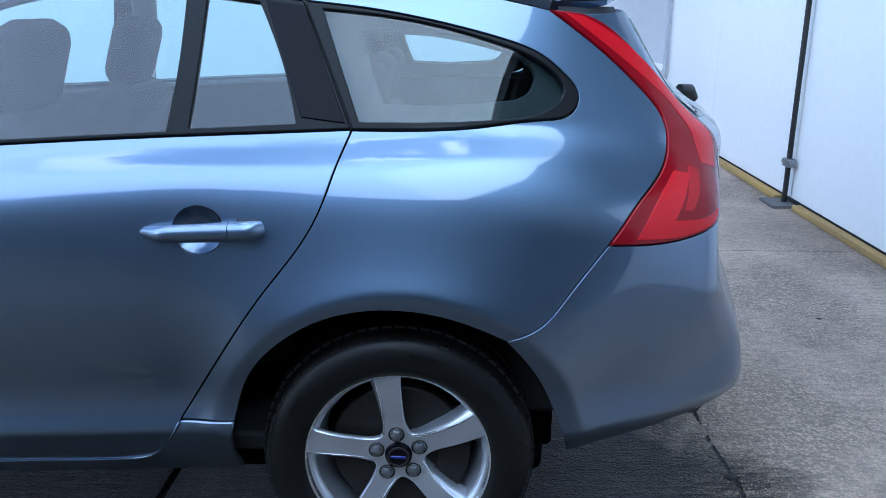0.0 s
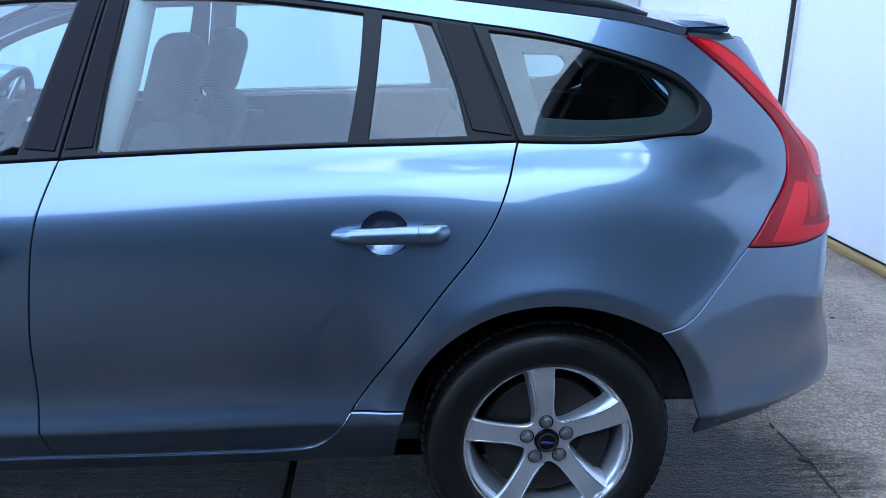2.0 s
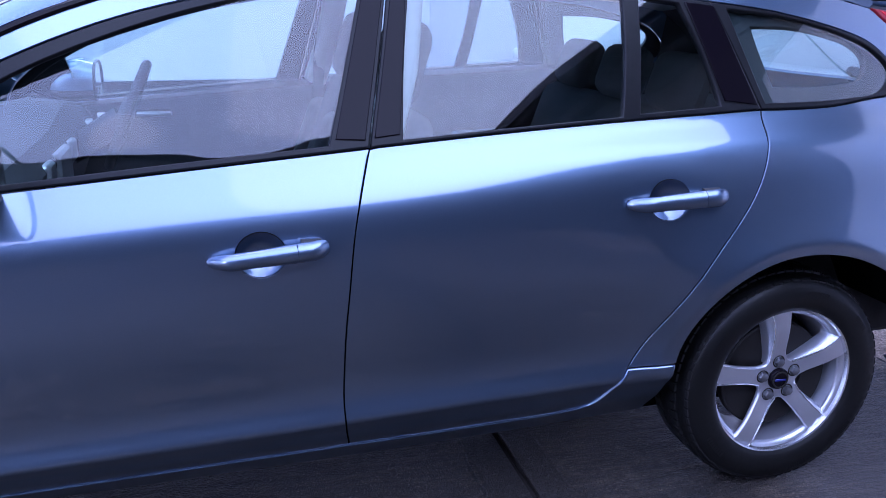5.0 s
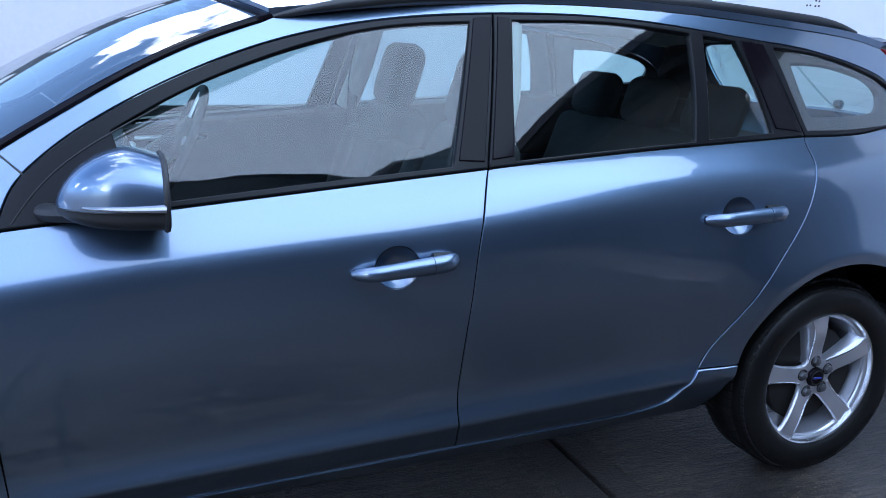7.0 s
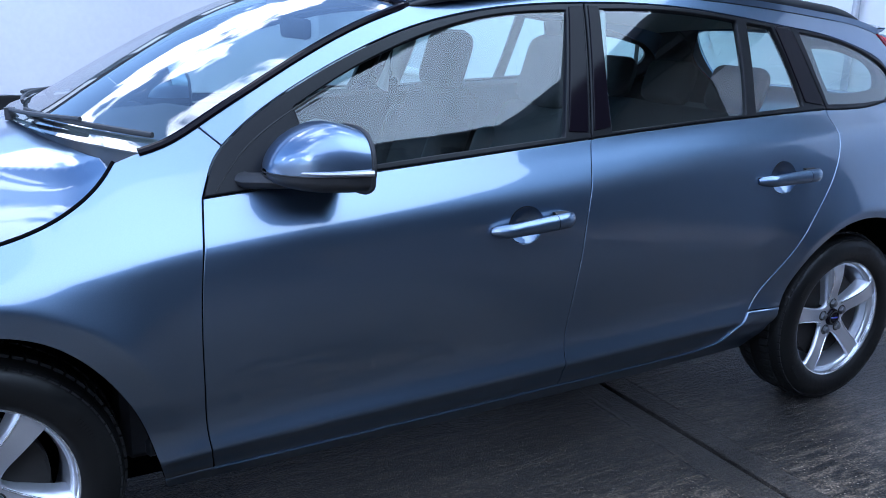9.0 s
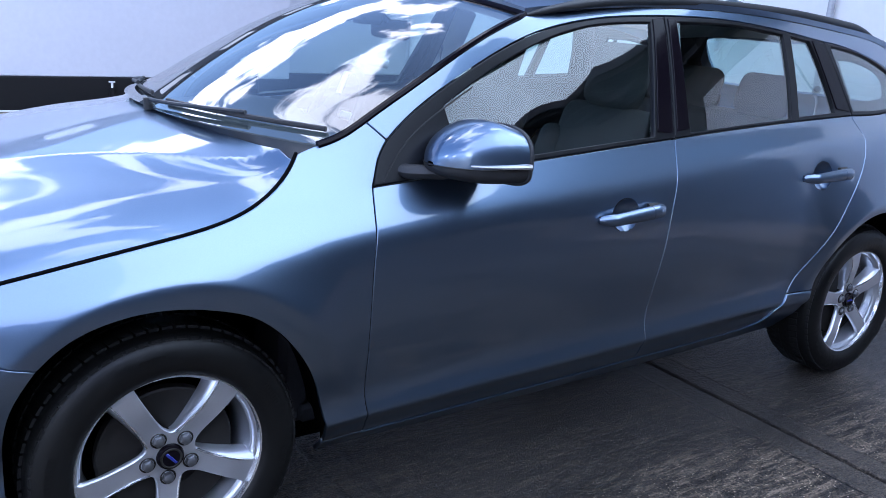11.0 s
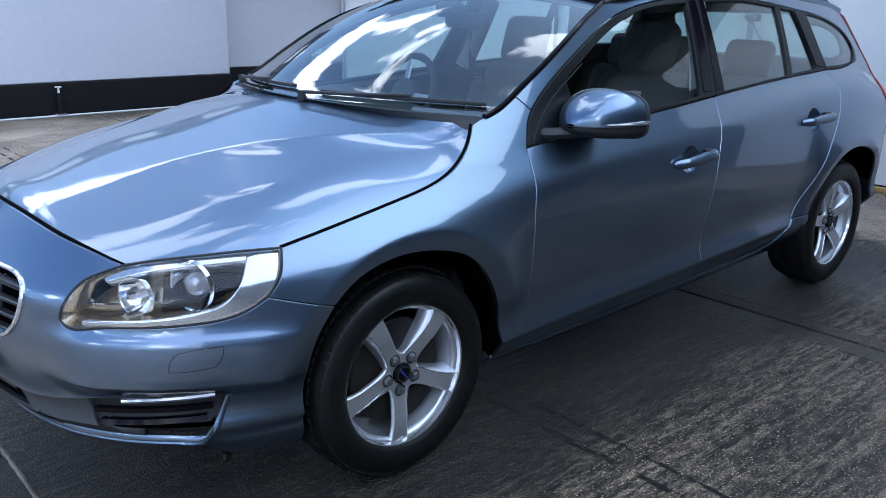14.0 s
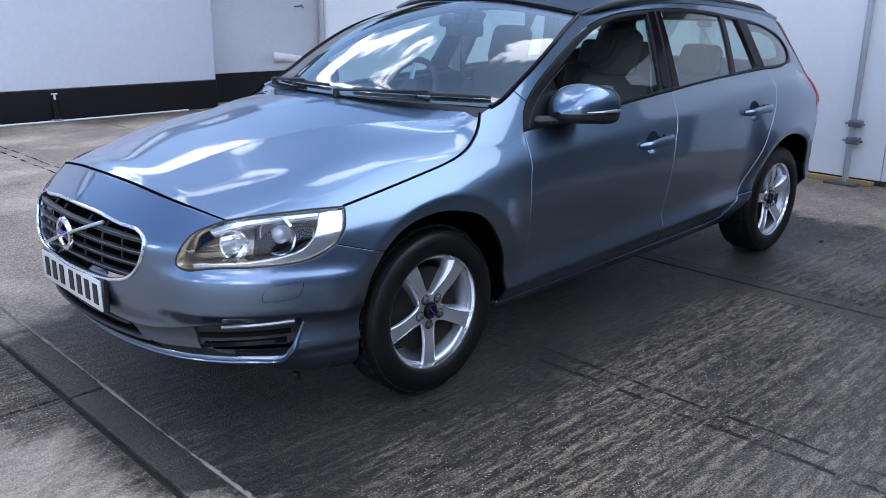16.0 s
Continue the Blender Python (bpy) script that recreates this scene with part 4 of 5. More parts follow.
INSERT_LOOP = ring_of([(0, .376), (.12, .375), (.24, .367), (.36, .362), (.46, .368), (.56, .383), (.676, .400), (.80, .407), (.90, .416), (.940, .418), (.950, .408), (.925, .345), (.893, .285), (.86, .264), (.78, .255), (.6, .252), (.4, .251), (.2, .251), (0, .251)], 110)
bumper = sheet("front_bumper", front[keep], skin, PAINT, car, holes=(GRILLE_LOOP, INSERT_LOOP), gap=.0016, edge=.0014, depth=.016, step=.02, both=False)[0]

# bonnet, with its raised middle and two creases that run from the screen's corners to the grille
bon_w = spline((-3.7, .84), (-3.40, .826), (-3.155, .815), (-2.93, .826), (-2.78, .830), (-2.6, .812), (-2.49, .784), (-2.43, .752))
bon_z = spline((-3.62, .42), (-3.507, .505), (-3.464, .55), (-3.30, .690), (-3.155, .765), (-2.93, .813), (-2.78, .840), (-2.6, .882), (-2.49, .938), (-2.43, 1.0))
bon_top = spline((-3.62, .765), (-3.57, .812), (-3.464, .846), (-3.2, .898), (-2.9, .955), (-2.6, 1.008), (-2.4, 1.035))
crease = spline((-3.60, .245), (-3.35, .265), (-3.15, .30), (-2.95, .37), (-2.8, .455), (-2.65, .545), (-2.44, .70))
flank = spline((-3.60, .48), (-3.34, .55), (-3.07, .595), (-2.8, .625), (-2.6, .675), (-2.44, .745))


def bonnet_skin(x, y):
    x, y = np.asarray(x, float), np.asarray(y, float)
    a = np.abs(y)
    t = a / bon_w(x)
    flat = .42 + .40 * ramp(x, -2.95, -2.5)
    z = bon_top(x) - (bon_top(x) - bon_z(x)) * (flat * t ** 2 + (1 - flat) * t ** 8)
    s = (a - crease(x)) / (flank(x) - crease(x))
    fall = .5 * (s + np.sqrt(s * s + .00015))
    z = z + .023 * ramp(x, -3.75, -3.1) * (1 - np.minimum(fall, 1.0) * (2 - np.minimum(fall, 1.0))) - .009
    return np.stack([x, y, z], -1)


def on_bonnet(run):
    p = skin(*np.array(run).T)
    return [(float(a), float(b)) for a, b in p[:, :2]]


side = on_bonnet(BONNET_SIDE)
lamp_edge = on_bonnet(rev(LAMP_TOP))
nose_edge = on_bonnet(BONNET_FRONT)
rear_edge = [(-2.432, -.752), (-2.485, -.55), (-2.54, -.3), (-2.558, 0)]
left = np.concatenate([trace(rev(rear_edge)), trace(side, lamp_edge, nose_edge)])
loop = np.concatenate([left, [nose_edge[-1]], (left[::-1] * (1, -1))])
loop = loop[[i for i in range(len(loop)) if math.dist(loop[i], loop[i - 1]) > 1e-4]]
sheet("bonnet", loop, bonnet_skin, PAINT, car, "blue bonnet with two raised creases", gap=.0014, edge=.0016, depth=.02, step=.0115, both=False)

# roof and windscreen
edge = skin(*smooth_line(ROOF_EDGE, 40).T)
crown = spline((-1.70, .062), (-1.2, .058), (-.5, .055), (.1, .045), (.45, .030))
grid = []
for b in np.linspace(-1, 1, 41):
    row = edge.copy()
    row[:, 1] = edge[:, 1] * -b
    row[:, 0] = edge[:, 0] - .13 * (1 - b * b) * ramp(-edge[:, 0], .9, 1.7) + .10 * (1 - b * b) * ramp(edge[:, 0], .0, .4)
    row[:, 2] = edge[:, 2] + crown(edge[:, 0]) * (1 - abs(b) ** 2.4)
    grid.append(row)
ROOF = np.array(grid)
grid_sheet("roof", ROOF, PAINT, car, flip=True, thick=-.02)
low, high = skin(*smooth_line([(1.905, 1.022), (1.95, 1.036), (2.032, 1.080)] + SCREEN_EDGE[1:], 30).T), None
screen = []
for b in np.linspace(-1, 1, 41):
    a = np.linspace(0, 1, 30)
    row = low.copy()
    row[:, 1] = low[:, 1] * -b
    row[:, 0] = low[:, 0] - (.24 * (1 - a) + .13 * a) * (1 - abs(b) ** 2.2)
    row[:, 2] = low[:, 2] + (.012 * (1 - a) + .062 * a) * (1 - abs(b) ** 2.2)
    screen.append(row)
SCREEN = np.array(screen)
glass = grid_sheet("windscreen", SCREEN, SCREEN_GLASS, car, "clear windscreen mirroring the clouds", flip=True)[0]
glass.visible_shadow = False
rim = np.concatenate([SCREEN[0, :], SCREEN[1:, -1], SCREEN[-1, -2::-1]])
tube("screen_seal", rim, .010, GLOSS_BLACK, glass, sides=8)

# windows: black frames with the panes set in
PANE_F = trace([(2.30, .966), (2.6, .992), (3.030, 1.024)], [(3.030, 1.024), (3.080, 1.19), (3.132, 1.362)], [(3.132, 1.362), (2.93, 1.347), (2.76, 1.315), (2.588, 1.264), (2.40, 1.190), (2.262, 1.116)], [(2.262, 1.116), (2.30, .966)])
PANE_R = trace([(3.205, 1.032), (3.5, 1.050), (3.768, 1.064)], [(3.768, 1.064), (3.790, 1.20), (3.800, 1.350)], [(3.800, 1.350), (3.55, 1.371), (3.256, 1.369)], [(3.256, 1.369), (3.225, 1.2), (3.205, 1.032)])
PANE_S = trace([(3.822, 1.070), (4.050, 1.082)], [(4.050, 1.082), (4.022, 1.19), (3.962, 1.332)], [(3.962, 1.332), (3.850, 1.345)], [(3.850, 1.345), (3.838, 1.2), (3.822, 1.070)])
PANE_Q = trace([(4.192, 1.086), (4.40, 1.086), (4.540, 1.092), (4.640, 1.112), (4.682, 1.150), (4.640, 1.198), (4.54, 1.240), (4.40, 1.277), (4.24, 1.305), (4.108, 1.318)], [(4.108, 1.318), (4.15, 1.20), (4.192, 1.086)], step=.012)
TRIM_HOLE = trace([(4.195, 1.284), (4.215, 1.208), (4.243, 1.130)], [(4.243, 1.130), (4.364, 1.126), (4.52, 1.134)], [(4.52, 1.134), (4.60, 1.158), (4.615, 1.185), (4.546, 1.243)], [(4.546, 1.243), (4.348, 1.280), (4.195, 1.284)], step=.012)


def upto(run, a, b):
    return [p for p in run if a - 1e-6 <= p[0] <= b + 1e-6]


B_UP = [(3.122, 1.012), (3.165, 1.20), (3.204, 1.388)]
Q_UP = [(4.175, 1.067), (4.12, 1.2), (4.060, 1.338)]
f_frame = sheet("window_frame", trace(TRIM_FRONT, upto(TRIM_TOP[:7], 2, 3) + [(3.204, 1.388)], rev(B_UP), [(u, float(belt(u)) + .002) for u in np.linspace(3.124, 2.025, 6)]), skin, TRIM_BLACK, car, holes=(PANE_F,), out=.002, depth=.02)
r_frame = sheet("window_frame", trace(B_UP, [(3.204, 1.388)] + upto(TRIM_TOP[8:11], 3.4, 4.0) + [(4.060, 1.338)], rev(Q_UP), [(u, float(belt(u)) + .002) for u in np.linspace(4.175, 3.124, 6)]), skin, TRIM_BLACK, car, holes=(PANE_R, PANE_S), out=.002, depth=.02)
q_frame = sheet("window_frame", trace(Q_UP, [(4.060, 1.338)] + TRIM_TOP[11:]), skin, TRIM_BLACK, car, holes=(PANE_Q,), out=.002, depth=.02)


def front_lean(a, b):
    """The front pane leans in towards the screen pillar, and stands steeper along its foot."""
    h = b - belt(a)
    foot, over = h - .062, h - .071
    return -.088 * (1 - ramp(a, 2.396, 2.853)) * (over + np.sqrt(over * over + .0002)) + .05 * ramp(a, 2.40, 2.713) * (h - .34) + .057 * (foot - np.sqrt(foot * foot + .00004))


for shape, frames, name in ((PANE_F, f_frame, "door_glass"), (PANE_R, r_frame, "door_glass"), (PANE_S, r_frame, "fixed_glass"), (PANE_Q, q_frame, "quarter_glass")):
    tilt = front_lean if shape is PANE_F else None
    for ob, owner in zip(sheet(name, shape, skin, SIDE_GLASS, None, gap=-.014 if shape is PANE_F else -.004, edge=.001, depth=.003, out=-.006, lift=tilt), frames):
        ob.parent = owner
        ob.visible_shadow = False
# glossy covers on the door pillars
for shape, frames in (([(3.046, 1.034), (3.114, 1.030), (3.194, 1.376), (3.146, 1.372)], f_frame), ([(3.136, 1.034), (3.196, 1.040), (3.247, 1.376), (3.214, 1.378)], r_frame), ([(4.064, 1.092), (4.160, 1.080), (4.063, 1.326), (3.978, 1.336)], r_frame)):
    run = trace(*[[shape[i], shape[(i + 1) % 4]] for i in range(4)])
    for ob, owner in zip(sheet("pillar_cover", run, skin, GLOSS_BLACK, None, out=.006, gap=0, edge=.002, depth=.008), frames):
        ob.parent = owner
# ---- wheels ----
R_TYRE, R_RIM = .322, .2155


def build_wheel():
    """An alloy wheel, its face towards -y, standing on the ground at its own origin's axle."""
    wheel = new("wheel")
    tyre = part("tyre", spin([(.214, .10), (.222, .104), (.238, .110), (.268, .112), (.292, .104), (.304, .093), (.312, .074), (.3165, .03), (.3165, -.03), (.312, -.074), (.304, -.093), (.292, -.104), (.268, -.112),
                              (.252, -.1125), (.240, -.1105), (.230, -.108), (.223, -.104), (.216, -.098)], 96), RUBBER, wheel, "black tyre")
    # tread blocks at the shoulder
    bm = bmesh.new()
    for i in range(68):
        a = 2 * math.pi * i / 68
        for y0, y1, r, skew in ((-.097, -.064, .3075, .012), (-.058, -.024, .3155, -.010), (.024, .058, .3155, .010), (.064, .097, .3075, -.012)):
            vs = []
            for yy, aa in ((y0, a + skew), (y1, a - skew), (y1, a - skew + .070), (y0, a + skew + .070)):
                for rr in (r - .012, r + .0048 - (.0085 if abs(yy) > .09 else 0)):
                    vs.append(bm.verts.new((rr * math.cos(aa), yy, rr * math.sin(aa))))
            for f in ((1, 3, 5, 7), (0, 1, 7, 6), (2, 3, 1, 0), (4, 5, 3, 2), (6, 7, 5, 4)):
                bm.faces.new([vs[k] for k in f])
    bmesh.ops.recalc_face_normals(bm, faces=bm.faces)
    tagged(part("tread", bm, TREAD, tyre, smooth=False), kind="stuff")
    # raised blank bars on the sidewall
    bm = bmesh.new()
    for c, w in ((.6, .20), (1.25, .26), (2.5, .22), (3.7, .30), (4.9, .22), (5.6, .16)):
        k = 8
        for i in range(k):
            a0, a1 = c + w * i / k, c + w * (i + .72) / k
            vs = [bm.verts.new((r * math.cos(a), -.1142, r * math.sin(a))) for r, a in ((.262, a0), (.262, a1), (.276, a1), (.276, a0))]
            bm.faces.new(vs)
    tagged(part("sidewall_relief", bm, RUBBER, tyre, smooth=False), kind="stuff")
    # the face: a dished disc with five windows
    disc = lambda a, b: np.stack([a, -.070 - .017 * ramp(np.hypot(a, b), .05, .17) + .006 * ramp(np.hypot(a, b), .20, .216), b], -1)

    def polar(r, deg):
        return (r * math.cos(radians(deg)), r * math.sin(radians(deg)))

    rimrun = np.array([polar(.2175, a) for a in np.linspace(0, 360, 121)[:-1]])
    windows = []
    for k in range(5):
        t = -72 * k
        w = trace([polar(.2085, a + t) for a in (90.5, 76, 62, 50, 36)], [polar(r, a + t) for r, a in ((.2085, 36), (.17, 36.2), (.14, 37), (.112, 39.2), (.086, 44), (.068, 52), (.0605, 62), (.066, 73.5), (.085, 82.5), (.12, 87), (.16, 89.3), (.2085, 90.5))], step=.008)
        windows.append(w)
    rim = sheet("rim", rimrun, disc, ALLOY, wheel, "silver five-spoke alloy rim", gap=0, edge=.003, depth=.016, step=.012, holes=windows, both=False, flip=False)[0]
    # each spoke has a crease along one flank, and a step where it meets the rim
    for k in range(5):
        t = -72 * k
        line = [(x, float(disc(np.array([x]), np.array([z]))[0, 1]) - .0002, z) for x, z in (polar(r, a + t) for r, a in ((.062, 54), (.080, 45), (.105, 39.4), (.14, 36.2), (.17, 35.2), (.2085, 34.8)))]
        tube("spoke_edge", smooth_line(line, 16), np.linspace(.0030, .0016, 16), BRIGHT_EDGE, rim, sides=8)
        flank = []
        for da, dy in ((-1.0, .004), (1.2, .009), (3.0, .018), (4.6, .030), (5.6, .046)):
            run = [polar(r * (1 - .004 * da), a + da * w + t) for r, a, w in ((.207, 35.6, 1.0), (.17, 36.0, .95), (.14, 36.8, 1.0), (.112, 39.3, 1.05), (.086, 43.8, 1.0), (.068, 51.8, .7), (.060, 62, .1))]
            run = smooth_line(run, 16)
            flank.append([(x, float(disc(np.array([x]), np.array([z]))[0, 1]) + dy, z) for x, z in run])
        grid_sheet("spoke_flank", flank, ALLOY, rim, flip=True)
    part("flange", spin([(.2095, -.083), (.2125, -.094), (.2175, -.0965), (.2215, -.094), (.222, -.088), (.216, -.080)], 96), BRIGHT_EDGE, rim)
    part("barrel", spin([(.2100, -.083), (.2065, -.072), (.197, -.066), (.192, -.045), (.186, -.030), (.182, .04), (.200, .09), (.214, .10)], 72), ALLOY, rim)
    cap = part("hub_cap", spin([(.0, -.0815), (.020, -.0815), (.0285, -.080), (.0315, -.076), (.033, -.066)], 40), GLOSS_BLACK, wheel, "dark round hub cap")
    part("cap_ring", spin([(.0205, -.0825), (.022, -.0838), (.0245, -.0838), (.026, -.0822)], 40), DARK_METAL, cap)
    bm = block((-.018, -.0850, -.0035), (.018, -.0818, .0035), .001, 1)
    part("cap_bar", bm, BADGE_BLUE, cap)
    for k in range(5):
        a = 97 - 72 * k
        x, z = polar(.0530, a)
        part("bolt_well", spin([(.0150, -.0705), (.0172, -.0740), (.0192, -.0715)], 18), DARK_METAL, rim).location = (x, 0, z)
        bm = spin([(0, -.085), (.008, -.0848), (.0128, -.0822), (.0145, -.078), (.0145, -.06)], 6)
        part("wheel_bolt", bm, STEEL, wheel, "plain steel wheel bolt").location = (x, 0, z)
    part("brake_disc", spin([(.05, -.038), (.06, -.040), (.155, -.040), (.160, -.036), (.160, -.012), (.05, -.012)], 48), DARK_METAL, wheel, "worn brake disc")
    bm = bmesh.new()
    for i in range(9):
        a = radians(-35 + 70 * i / 8)
        ring = [bm.verts.new((r * math.cos(a), y, r * math.sin(a))) for r, y in ((.095, -.048), (.168, -.048), (.168, .01), (.095, .01))]
        if i:
            for j in range(4):
                bm.faces.new((last[j], ring[j], ring[(j + 1) % 4], last[(j + 1) % 4]))
        else:
            bm.faces.new(ring)
        last = ring
    bm.faces.new(last)
    bmesh.ops.recalc_face_normals(bm, faces=bm.faces)
    part("brake_caliper", bm, DARK_METAL, wheel)
    return wheel


wheel = build_wheel()
wheel.parent = car
HUB = .855 - .082
for x, side, turn in ((0, 1, -2), (-2.776, 1, -50), (0, -1, 20), (-2.776, -1, 40)):
    m = pose(x, -HUB * side, .316, 0, -turn if side > 0 else turn, 0) if side > 0 else pose(x, HUB, .316, 0, turn, 180)
    if x == 0 and side > 0:
        wheel.matrix_basis = m
    else:
        copy_thing(wheel, m).parent = car

# wheel arches: liners behind the panels
for x0, run in ((0, ARCH_R + ARCH_R2[1:3]), (-2.776, ARCH_F1 + ARCH_F[1:])):
    p = smooth_line(run, 40)
    rows = []
    for d in (-.012, -.06, -.20, -.36):
        q = skin(p[:, 0], p[:, 1], 0)
        grow = 1 + (.06 if d < -.02 else 0.0)
        q[:, 0] = x0 + (q[:, 0] - x0) * grow
        q[:, 2] = .315 + (q[:, 2] - .315) * grow
        q[:, 1] = q[:, 1] - d
        rows.append(q)
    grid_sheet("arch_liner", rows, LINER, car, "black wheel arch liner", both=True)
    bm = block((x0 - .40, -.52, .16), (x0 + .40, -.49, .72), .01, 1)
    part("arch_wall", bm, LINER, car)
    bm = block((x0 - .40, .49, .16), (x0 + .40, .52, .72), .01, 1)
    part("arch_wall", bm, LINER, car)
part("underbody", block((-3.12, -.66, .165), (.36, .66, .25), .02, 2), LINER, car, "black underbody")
# ---- fittings of the car ----
def bowl(name, cu, cz, ru, rz, deep, mat, parent):
    """A round hollow pressed into the skin."""
    rows = []
    for r in np.linspace(0, 1, 9):
        a = np.linspace(0, 2 * math.pi, 33)
        u, z = cu + ru * r * np.cos(a), cz + rz * r * np.sin(a)
        rows.append(skin(u, z, -deep * (1 - r ** 2.2) - .001))
    return grid_sheet(name, rows, mat, parent, both=True)


def handle(u0, z0, u1, z1):
    """A pull handle over its hollow, with the lock cover behind it."""
    n = 22
    t = np.linspace(0, 1, n)
    u, z = u0 + (u1 - u0) * t, z0 + (z1 - z0) * t
    rise = .023 * ramp(t, 0, .22) * ramp(-t, -1.03, -.90) + .006
    size = np.interp(t, [0, .04, .15, .5, .8, .94, 1.0], [.006, .012, .0160, .0180, .0190, .0190, .015])
    line = np.array([skin(a, b, o) for a, b, o in zip(u, z, rise)])
    k = 17
    tube("door_handle", line[:k], size[:k], PAINT, car, "blue pull handle", sides=14, both=True, flat=1.15)
    tube("lock_cover", line[k - 1:] + (line[k] - line[k - 1]) * .12, size[k - 1:], PAINT, car, sides=14, both=True, flat=1.15)
    foot = np.array([skin(a, b, .0) for a, b in ((u0 + .006, z0), (u0 + .03, z0 + .002))])
    tube("handle_seal", foot, .012, INK, car, sides=10, both=True)
    foot = np.array([skin(a, b, .0) for a, b in ((u1 - .05, z1), (u1 - .004, z1))])
    tube("handle_seal", foot, .0185, INK, car, sides=10, both=True)


HOLLOWS = ((2.864, .801, .054, .050), (3.859, .869, .054, .050))
for cu, cz, ru, rz in HOLLOWS:
    bowl("handle_hollow", cu, cz, ru, rz, .034, PAINT, car)
handle(2.750, .793, 3.001, .813)
handle(3.740, .864, 3.996, .878)

# outside mirrors: a domed cap over a black foot, cut off flat at the glass
MX, MY, MZ = -1.932, -.912, .990
shell, foot_shell = [], []
bend = np.linspace(0, math.pi, 25)
for t in (0.004, .02, .05, .10, .17, .26, .38, .52, .66, .80, .91, 1.0):
    wide = .128 * (1 - (1 - t) ** 2.8) ** .5
    high = .114 * (1 - (1 - min(t / .80, 1)) ** 2.0) ** .62 * (1 - .16 * max(t - .70, 0) / .30)
    deep = .046 * (1 - (1 - t) ** 3.0) ** .5
    x, y0 = MX - .200 * (1 - t), MY + .022 * (1 - t)
    line, under = [], []
    for a in bend:
        c_, s_ = math.copysign(abs(math.cos(a)) ** .72, math.cos(a)), math.sin(a) ** .62
        line.append((x, y0 + wide * c_, MZ + high * s_ - .03 * wide * c_))
        under.append((x, y0 + wide * .985 * c_, MZ - .002 - deep * s_ - .03 * wide * c_))
    shell.append(line)
    foot_shell.append(under)
cap = grid_sheet("mirror_cap", shell, PAINT, car, "blue door mirror cap", both=True, flip=True)
low = grid_sheet("mirror_base", foot_shell, BLACK_PLASTIC, None, "black mirror base", both=True)
arm = tube("mirror_arm", [(-2.16, -.79, .958), (-2.15, -.82, .958), (-2.08, -.87, .962), (-2.0, -.93, .970)], [.026, .028, .027, .02], BLACK_PLASTIC, None, sides=12, both=True, flat=.7)
outline = np.array([row[-1] for row in shell])
seam = tube("cap_seam", np.concatenate([outline[::-1], [row[0] for row in shell]]) + (0, 0, -.001), .0022, INK, None, sides=6, both=True)
strip = outline[5:]
lamp = tube("indicator", strip + (.0, -.0015, .007), np.linspace(.003, .0085, len(strip)), CLEAR_LENS, None, "clear indicator strip", sides=8, both=True)
back = np.array([[shell[-1][k], foot_shell[-1][k]] for k in range(25)]) + (.002, 0, 0)
face = grid_sheet("mirror_glass", back, CHROME, None, both=True)
rim_line = np.concatenate([back[:, 0], back[::-1, 1]])
rim_line = rim_line[[i for i in range(len(rim_line)) if math.dist(rim_line[i], rim_line[i - 1]) > 1e-4]]
edge_rim = tube("mirror_rim", rim_line, .006, BLACK_PLASTIC, None, sides=8, closed=True, both=True)
for bits in (low, arm, seam, lamp, face, edge_rim):
    for ob, bit in zip(cap, bits):
        bit.parent = ob

# tail lights
tails = sheet("tail_light", trace(TAIL_IN, TAIL_OUT, TAIL_FOOT), skin, RED_DARK, car, "red tail light running up the pillar", out=.004)
zone_low = trace([(4.80, .848), (4.858, .916), (4.940, .976)], [(4.940, .976), (4.983, .969)], [(4.983, .969), (4.94, .922), (4.900, .880)], [(4.900, .880), (4.97, .876), (5.06, .886)], [(5.06, .886), (5.04, .868), (5.0, .858)], [(5.0, .858), (4.92, .846), (4.80, .848)], step=.01)
zone_out = trace([(4.705, 1.314), (4.837, 1.236), (4.975, 1.152), (5.033, 1.10), (5.055, 1.050), (5.045, .985)], [(5.045, .985), (5.12, .968)], [(5.12, .968), (5.165, 1.035), (5.085, 1.118), (4.965, 1.212), (4.764, 1.306)], [(4.764, 1.306), (4.705, 1.314)], step=.012)
zone_mid = trace([(4.99, .985), (5.02, .972)], [(5.02, .972), (4.985, .925), (4.955, .895)], [(4.955, .895), (4.93, .897)], [(4.93, .897), (4.962, .94), (4.99, .985)], step=.012)
zone_white = trace([(5.165, .885), (5.180, .985)], [(5.180, .985), (5.207, 1.0)], [(5.207, 1.0), (5.21, .94), (5.18, .875)], [(5.18, .875), (5.165, .885)], step=.012)
for zone, mat, name in ((zone_low, RED_BRIGHT, "brake_lens"), (zone_out, RED_BRIGHT, "light_bar"), (zone_mid, RED_LENS, "inner_lens"), (zone_white, CLEAR_LENS, "reversing_lens")):
    for ob, owner in zip(sheet(name, zone, skin, mat, None, out=.0055, gap=0, edge=.001, depth=.003), tails):
        ob.parent = owner

# tailgate glass, roof spoiler, rear wiper
GLASS_BACK = trace([(END, 1.075), (END, 1.315)], [(END, 1.315), (5.4, 1.315), (5.02, 1.292)], [(5.02, 1.292), (5.12, 1.20), (5.215, 1.11), (5.235, 1.08)], [(5.235, 1.08), (5.5, 1.072), (END, 1.075)])
for ob in sheet("rear_glass", GLASS_BACK, skin, SIDE_GLASS, car, "clear tailgate glass", out=.004, gap=-.008, edge=.001, depth=.003):
    ob.visible_shadow = False
rows = []
